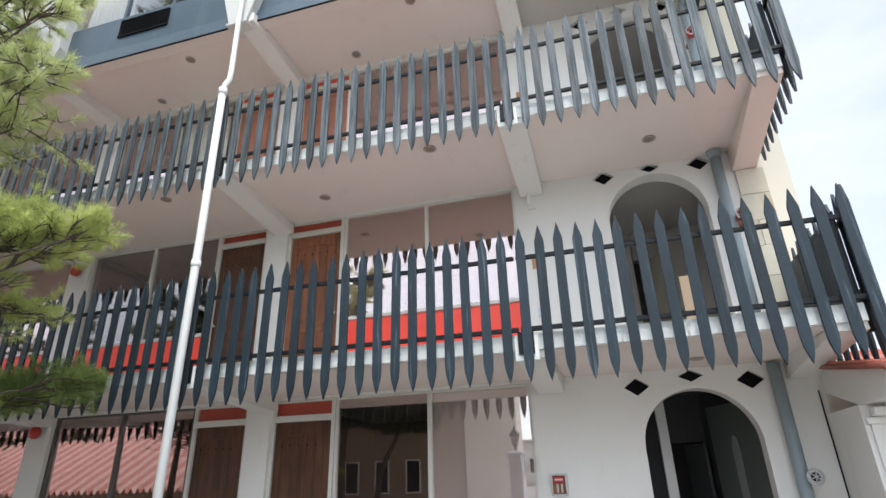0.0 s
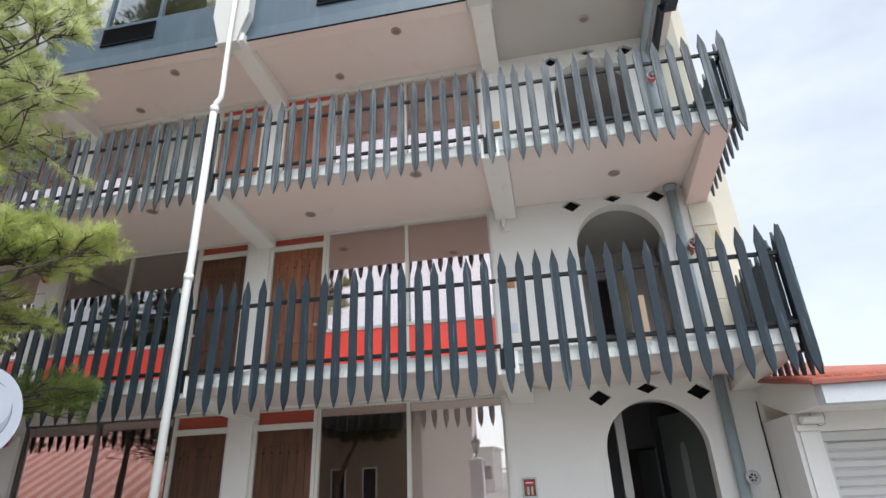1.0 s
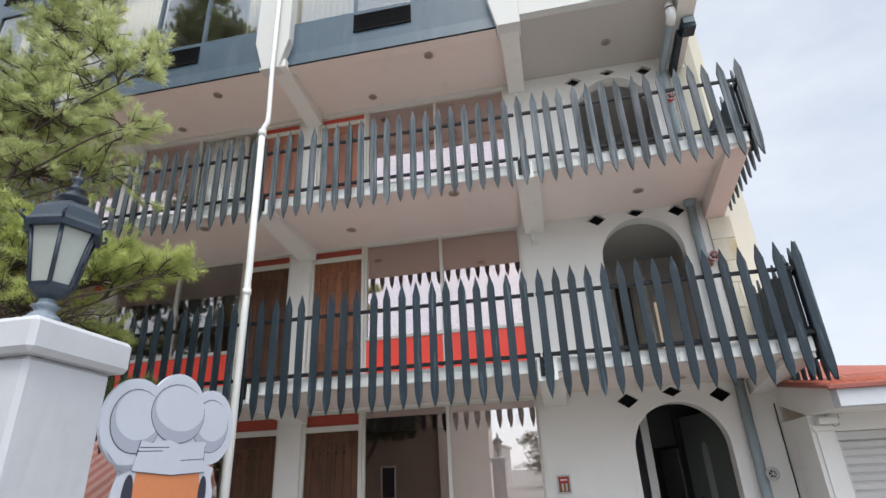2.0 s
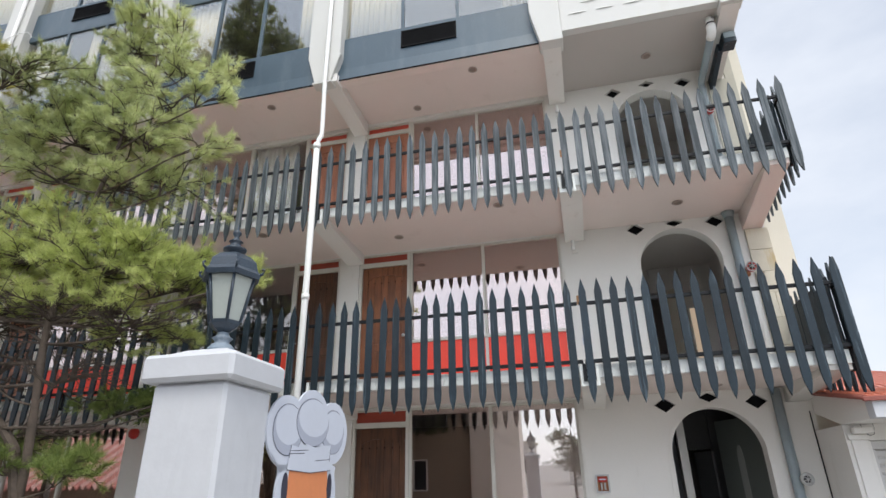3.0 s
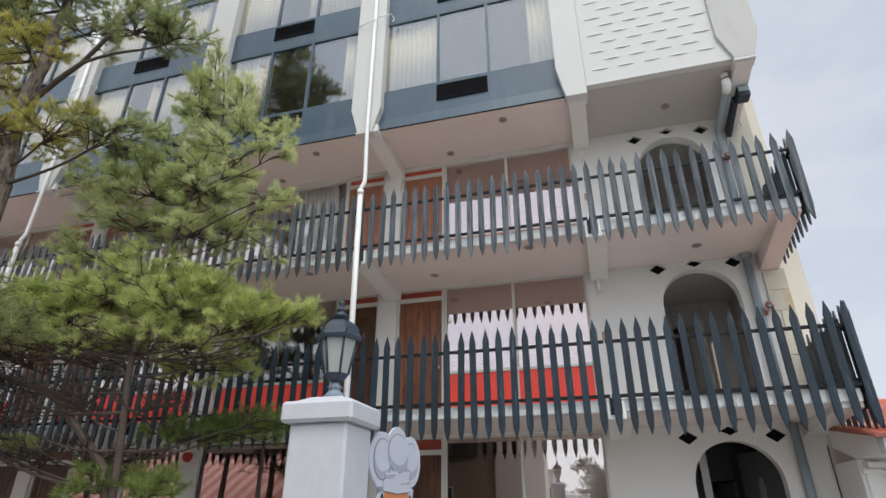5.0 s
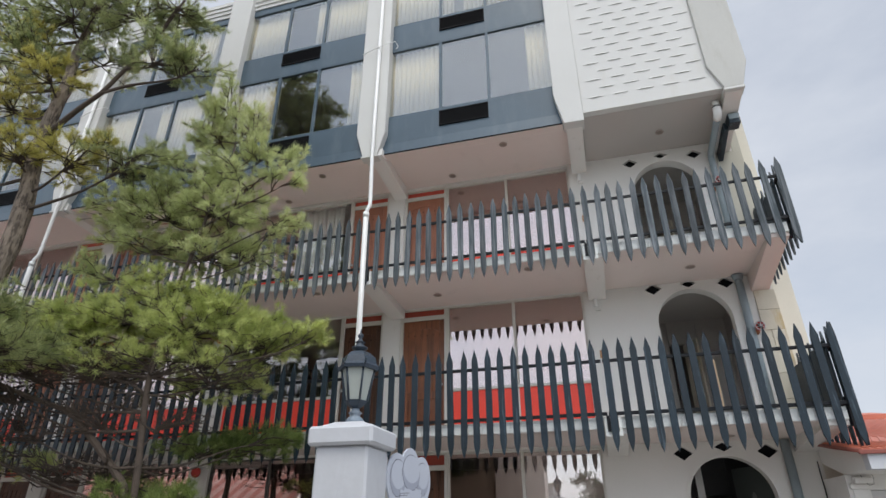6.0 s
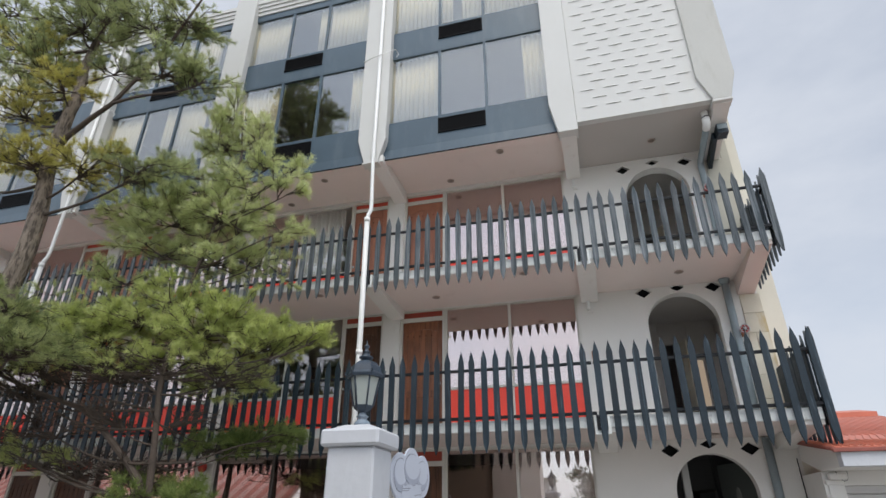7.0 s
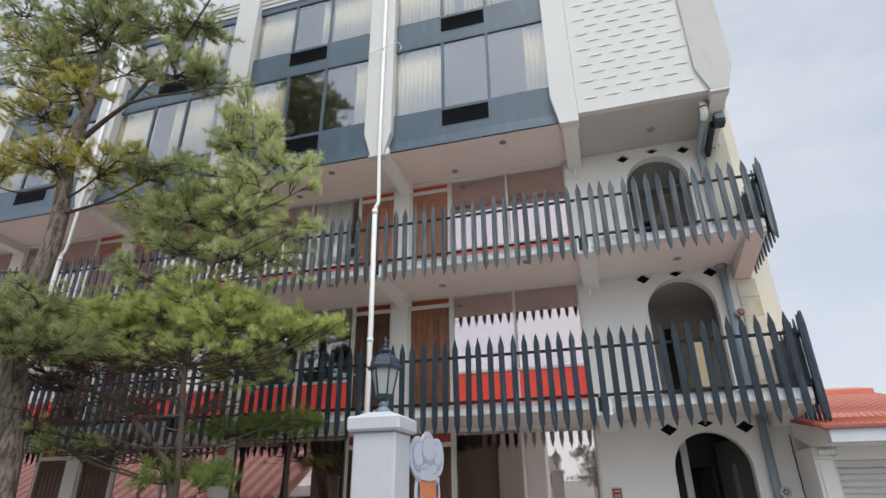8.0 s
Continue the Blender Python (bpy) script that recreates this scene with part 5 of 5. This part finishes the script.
near = [((-10.3, 2.8, 4.2), (.75, .6, .42), 24, "g"), ((-9.5, 2.9, 4.15), (.7, .6, .40), 22, "g"), ((-8.5, 3.0, 4.25), (.70, .6, .38), 26, "g"), ((-7.3, 3.1, 4.25), (.80, .7, .45), 34, "g"), ((-6.2, 3.2, 3.98), (.75, .7, .42), 32, "g"),
        ((-5.45, 3.6, 3.88), (.45, .45, .22), 20, "g"), ((-4.95, 3.8, 3.98), (.28, .32, .14), 9, "g"), ((-7.9, 3.0, 3.95), (.7, .6, .35), 18, "g"), ((-6.7, 3.1, 4.4), (.7, .6, .36), 18, "g"), ((-5.9, 3.4, 4.3), (.55, .5, .32), 14, "g"), ((-5.4, 3.6, 4.2), (.28, .3, .16), 6, "g"),
        ((-8.9, 3.0, 3.55), (.8, .5, .25), 22, "b"), ((-7.6, 3.0, 3.45), (.9, .6, .3), 30, "b"), ((-6.6, 3.0, 3.4), (.8, .6, .3), 26, "b"), ((-5.7, 3.3, 3.4), (.6, .5, .22), 16, "b"), ((-7.3, 3.0, 2.8), (.9, .5, .35), 26, "b"), ((-8.6, 2.9, 2.75), (.9, .5, .35), 22, "b"), ((-6.3, 3.0, 2.7), (.6, .5, .3), 16, "b"),
        ((-8.2, 3.2, 6.35), (.55, .5, .30), 14, "p"), ((-7.3, 3.2, 6.05), (.65, .6, .38), 23, "p"), ((-6.3, 3.2, 5.95), (.65, .6, .42), 25, "p"), ((-5.7, 3.2, 6.40), (.45, .5, .38), 5, "p"), ((-6.1, 3.2, 7.1), (.45, .45, .45), 5, "p"), ((-6.5, 3.2, 8.1), (.36, .35, .5), 11, "p"), ((-5.9, 3.2, 7.5), (.34, .35, .45), 7, "p"), ((-5.55, 3.2, 6.95), (.40, .4, .35), 7, "p"), ((-6.75, 3.2, 7.65), (.35, .35, .4), 8, "p"),
        ((-5.25, 3.2, 6.7), (.25, .3, .2), 4, "p"), ((-6.4, 3.3, 5.25), (.65, .6, .30), 20, "p"), ((-5.5, 3.4, 5.2), (.40, .45, .28), 6, "p"), ((-7.0, 3.2, 6.9), (.4, .4, .35), 9, "p"), ((-7.3, 3.1, 5.4), (.6, .5, .25), 13, "p"),
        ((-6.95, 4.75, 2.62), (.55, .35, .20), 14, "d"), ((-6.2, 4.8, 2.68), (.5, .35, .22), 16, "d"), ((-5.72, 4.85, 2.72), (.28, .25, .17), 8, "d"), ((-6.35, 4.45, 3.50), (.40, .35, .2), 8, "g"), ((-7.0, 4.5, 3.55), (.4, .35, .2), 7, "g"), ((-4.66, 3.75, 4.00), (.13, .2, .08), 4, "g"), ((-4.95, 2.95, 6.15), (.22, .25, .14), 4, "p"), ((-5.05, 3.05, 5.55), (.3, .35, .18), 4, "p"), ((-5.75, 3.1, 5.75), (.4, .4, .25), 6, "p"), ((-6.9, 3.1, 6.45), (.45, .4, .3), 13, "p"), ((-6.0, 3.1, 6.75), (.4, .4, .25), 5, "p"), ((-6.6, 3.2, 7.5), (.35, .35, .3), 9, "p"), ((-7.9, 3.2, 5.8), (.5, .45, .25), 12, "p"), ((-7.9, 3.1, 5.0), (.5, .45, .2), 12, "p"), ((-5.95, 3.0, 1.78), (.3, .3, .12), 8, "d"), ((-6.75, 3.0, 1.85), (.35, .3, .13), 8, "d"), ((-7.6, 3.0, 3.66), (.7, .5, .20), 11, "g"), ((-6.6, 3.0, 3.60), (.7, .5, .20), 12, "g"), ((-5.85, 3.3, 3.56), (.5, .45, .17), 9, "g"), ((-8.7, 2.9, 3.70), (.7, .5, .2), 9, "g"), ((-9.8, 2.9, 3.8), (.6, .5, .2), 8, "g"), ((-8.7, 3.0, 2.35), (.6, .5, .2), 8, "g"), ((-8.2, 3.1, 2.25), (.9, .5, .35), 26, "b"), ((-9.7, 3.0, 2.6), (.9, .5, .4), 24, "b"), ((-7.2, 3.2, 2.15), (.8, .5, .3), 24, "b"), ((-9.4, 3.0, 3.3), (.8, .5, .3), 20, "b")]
t2 = pine((-6.5, 3.05, 0.0), [(-6.5, 3.05, 0), (-6.45, 3.0, 1.7), (-6.6, 3.0, 3.2), (-6.6, 3.05, 4.8), (-6.4, 3.1, 5.8), (-6.15, 3.2, 7.2), (-6.5, 3.2, 8.5)], 0.055, near,
          "bushy green pine with a thin crooked stem before the balconies", 3, length=0.105, width=0.0060, per=66, shoots=(8, 11), reach=(0.10, 0.27))
low = [Vector(p) for p in ((-6.45, 3.0, 1.5), (-6.65, 3.0, 2.05), (-7.25, 2.95, 2.58), (-7.7, 2.9, 2.95), (-8.85, 2.9, 3.3), (-10.2, 2.9, 3.8))]
part("branch", join_tubes([([on_line(low, i / 16) for i in range(17)], [0.06 - 0.0024 * i for i in range(17)], 8)]), BARKDARK, t2)

far = [((-7.8, 1.7, 3.55), (.6, .5, .32), 16, "g"), ((-8.5, 1.7, 3.65), (.6, .5, .34), 18, "g"), ((-9.1, 1.7, 3.9), (.6, .5, .36), 16, "g"), ((-8.2, 1.7, 4.1), (.5, .4, .25), 10, "g"),
       ((-11.4, 2.2, 10.2), (.85, .7, .5), 18, "g"), ((-10.3, 2.2, 9.55), (.75, .7, .3), 18, "y"), ((-9.2, 2.2, 10.5), (.9, .8, .5), 18, "g"), ((-7.7, 2.0, 9.5), (.65, .6, .45), 15, "g"), ((-6.8, 1.9, 9.35), (.45, .5, .35), 10, "g"),
       ((-7.0, 2.0, 8.25), (.55, .5, .28), 13, "g"), ((-6.25, 2.1, 8.0), (.4, .4, .22), 8, "g"), ((-10.4, 2.2, 8.3), (.65, .6, .28), 12, "y"), ((-9.3, 2.0, 6.85), (.75, .6, .18), 16, "y"), ((-8.1, 2.1, 6.6), (.6, .5, .22), 13, "y"),
       ((-7.1, 2.2, 6.5), (.5, .5, .25), 10, "g"), ((-12.2, 2.2, 11.4), (.85, .8, .5), 14, "g"), ((-10.4, 2.2, 11.7), (.85, .8, .5), 15, "g"), ((-8.5, 2.2, 11.7), (.8, .8, .5), 15, "g"), ((-9.3, 2.3, 13.0), (.85, .85, .6), 40, "g"),
       ((-9.9, 2.5, 4.15), (.65, .6, .38), 22, "g"), ((-10.8, 2.4, 4.5), (.65, .6, .42), 18, "g"), ((-11.5, 2.4, 5.6), (.6, .6, .4), 12, "g"), ((-11.7, 2.3, 7.3), (.7, .6, .3), 12, "y"), ((-7.6, 1.9, 10.6), (.6, .6, .4), 12, "g"),
       ((-8.6, 2.4, 9.0), (.45, .4, .25), 7, "g"), ((-10.6, 2.3, 10.6), (.6, .6, .35), 10, "g"), ((-8.6, 2.3, 12.6), (.6, .6, .5), 22, "g"), ((-10.2, 2.3, 12.8), (.6, .6, .5), 22, "g"), ((-9.2, 2.3, 14.0), (.6, .6, .5), 26, "g"), ((-9.3, 1.9, 9.9), (.7, .5, .4), 14, "g"), ((-8.6, 1.9, 9.9), (.5, .5, .35), 10, "g"), ((-9.9, 1.9, 9.0), (.6, .5, .35), 11, "g"), ((-9.1, 1.9, 8.3), (.5, .4, .25), 9, "y"), ((-8.3, 2.1, 12.2), (.7, .7, .5), 26, "g"), ((-9.9, 2.2, 12.2), (.7, .7, .5), 26, "g"), ((-9.2, 2.2, 15.0), (.5, .5, .5), 22, "g"), ((-8.2, 2.2, 13.3), (.6, .6, .5), 22, "g"), ((-10.8, 2.2, 9.0), (.6, .5, .3), 9, "g")]
arm = [Vector(p) for p in ((-9.27, 2.26, 7.25), (-8.96, 2.15, 7.44), (-8.50, 2.1, 7.70), (-8.12, 2.1, 7.95), (-7.74, 2.08, 8.37), (-7.21, 2.08, 9.09), (-6.79, 2.05, 9.94), (-6.5, 2.05, 10.8))]
pine((-8.5, 2.4, 0.0), [(-8.5, 2.4, 0), (-8.78, 2.4, 1.76), (-9.3, 2.4, 3.5), (-9.22, 2.35, 5.4), (-9.35, 2.3, 7.0), (-9.26, 2.3, 8.5), (-9.42, 2.3, 9.3), (-9.2, 2.3, 11.5), (-9.2, 2.3, 14.2)], 0.21, far,
          "tall pine with yellowing needles and open limbs", 8, length=0.092, width=0.0056, per=60, fill=1.65, bark=BARK, shoots=(8, 11), reach=(0.10, 0.26), green=NEEDLE_T,
          arms=[([on_line(arm, i / 14) for i in range(15)], 0.055, 0.013)])

# ---- the far side of the street, which the panes mirror ----
BEIGE = surface("beige_render", (0.33, 0.255, 0.19), 0.85, 0.1, 0.6, 30, 0.2)
LITPINK = surface("lit_pink_sheet", (0.80, 0.55, 0.50), 0.6, 0.1, 0.8, 20, 0.1)
PINKROOF = surface("pink_corrugated_sheet", (0.62, 0.27, 0.23), 0.6, 0.12, 0.8, 20, 0.1)
DARKGLASS = surface("dark_window_glass", (0.03, 0.035, 0.04), 0.15, 0.2, 1, 10, 0.0)


def street_house(name, x0, x1, y0, y1, h, mat, label, centres, half=0.6, sill=1.0):
    ob = thing(name, ((x0 + x1) / 2, (y0 + y1) / 2, 0.0), label, "house")
    part("wall", box(x0, x1, y0, y1, 0.0, h), mat, ob)
    part("roof", box(x0 - 0.2, x1 + 0.2, y0 - 0.2, y1 + 0.2, h, h + 0.2), CREAM, ob)
    for cx in centres:
        cz, ct = sill, sill + 1.2
        w = part("window", boxes([(cx - half, cx + half, y1 + 0.001, y1 + 0.06, cz, cz + 0.06), (cx - half, cx + half, y1 + 0.001, y1 + 0.06, ct, ct + 0.06), (cx - half, cx - half + 0.06, y1 + 0.001, y1 + 0.06, cz + 0.061, ct - 0.001), (cx + half - 0.06, cx + half, y1 + 0.001, y1 + 0.06, cz + 0.061, ct - 0.001)]), WHITE, ob)
        part("pane", box(cx - half + 0.06, cx + half - 0.06, y1 + 0.002, y1 + 0.02, cz + 0.061, ct - 0.001), DARKGLASS, w)
    return ob


street_house("street_house", -15.0, -5.61, -16.0, -8.2, 5.2, BEIGE, "beige two-storey house across the street", (-13.2, -11.9, -10.5, -9.17, -7.83), 0.32, 0.88)
street_house("street_house", -5.6, -3.52, -9.4, -8.0, 5.6, surface("pale_beige_render", (0.80, 0.72, 0.64), 0.85, 0.1, 0.6, 30, 0.2), "pale narrow house wing across the street", ())
for x0, x1, h in ((-2.6, 3.0, 3.0), (5.0, 13.0, 5.0), (-12.0, -6.0, 3.6), (14.5, 24.0, 4.0)):
    street_house("street_house", x0, x1, -46.0, -38.0, h, WHITE, "white house far down the street", [x0 + (x1 - x0) * (i + 0.5) / 4 for i in range(4)])
pk = thing("street_shed", (-24.0, -11.0, 0.0), "low shed with a pink corrugated roof", "shed")
part("wall", box(-46.0, -16.2, -13.6, -8.4, 0.0, 1.2), BEIGE, pk)
bm = bmesh.new()
n = 30 * 11
lines = [[bm.verts.new((-46.2 + 30.2 * i / n, y, z + 0.12 * math.sin(i * 2 * math.pi / 4))) for i in range(n + 1)] for y, z in ((-7.8, 1.25), (-14.0, 4.9))]
for i in range(n):
    bm.faces.new((lines[0][i], lines[0][i + 1], lines[1][i + 1], lines[1][i]))
rf = part("roof", bm, PINKROOF, pk, "pink corrugated sheet roof")
rf.data.materials.append(LITPINK)
# pale and dark pink stripes put the corrugation's light and shade into colour
for f in rf.data.polygons:
    f.material_index = 1 if f.index % 8 in (1, 2, 3) else 0
rf.modifiers.new("thick", "SOLIDIFY").thickness = 0.02
for bx, by, sd in ((-1.6, -15.0, 21), (0.8, -19.0, 22), (4.0, -17.0, 23)):
    ms = [((bx + 0.5 * math.cos(i * 2.4), by + 0.5 * math.sin(i * 2.4), 1.3 + 0.44 * i), (1.0 - 0.12 * i, 1.0 - 0.12 * i, 0.4), 16, "k") for i in range(5)]
    pine((bx, by, 0.0), [(bx, by, 0), (bx + 0.1, by, 1.8), (bx, by + 0.1, 3.5)], 0.09, ms, "small green pine across the street", sd, length=0.16, width=0.014, per=26)
ms = [((-8.0 + 2.3 * math.cos(i * 2.4) * (0.35 + 0.065 * i), -6.0 + 0.9 * math.sin(i * 2.4), 3.30 + 0.15 * i), (1.1, 0.9, 0.45), 44, "k") for i in range(11)]
pine((-8.6, -6.0, 0.0), [(-8.6, -6.0, 0), (-8.4, -6.0, 1.6), (-7.6, -5.9, 3.0), (-8.0, -6.0, 5.6)], 0.14, ms, "low spreading dark pine across the street", 37, length=0.2, width=0.026, per=40)
for bx, by, sd in ((-9.8, -5.6, 31), (-15.4, -6.2, 35), (-12.7, -6.9, 36), (-18.0, -6.5, 32), (-24.5, -5.5, 33), (-31.0, -7.0, 34)):
    ms = [((bx + 1.1 * math.cos(i * 2.4), by + 1.1 * math.sin(i * 2.4), 3.6 + 0.62 * i), (1.5 - 0.10 * i, 1.5 - 0.10 * i, 0.55), 22, "k") for i in range(10)]
    pine((bx, by, 0.0), [(bx, by, 0), (bx + 0.2, by, 4.0), (bx, by + 0.1, 9.6)], 0.17, ms, "dark full pine across the street", sd, length=0.2, width=0.022, per=26)
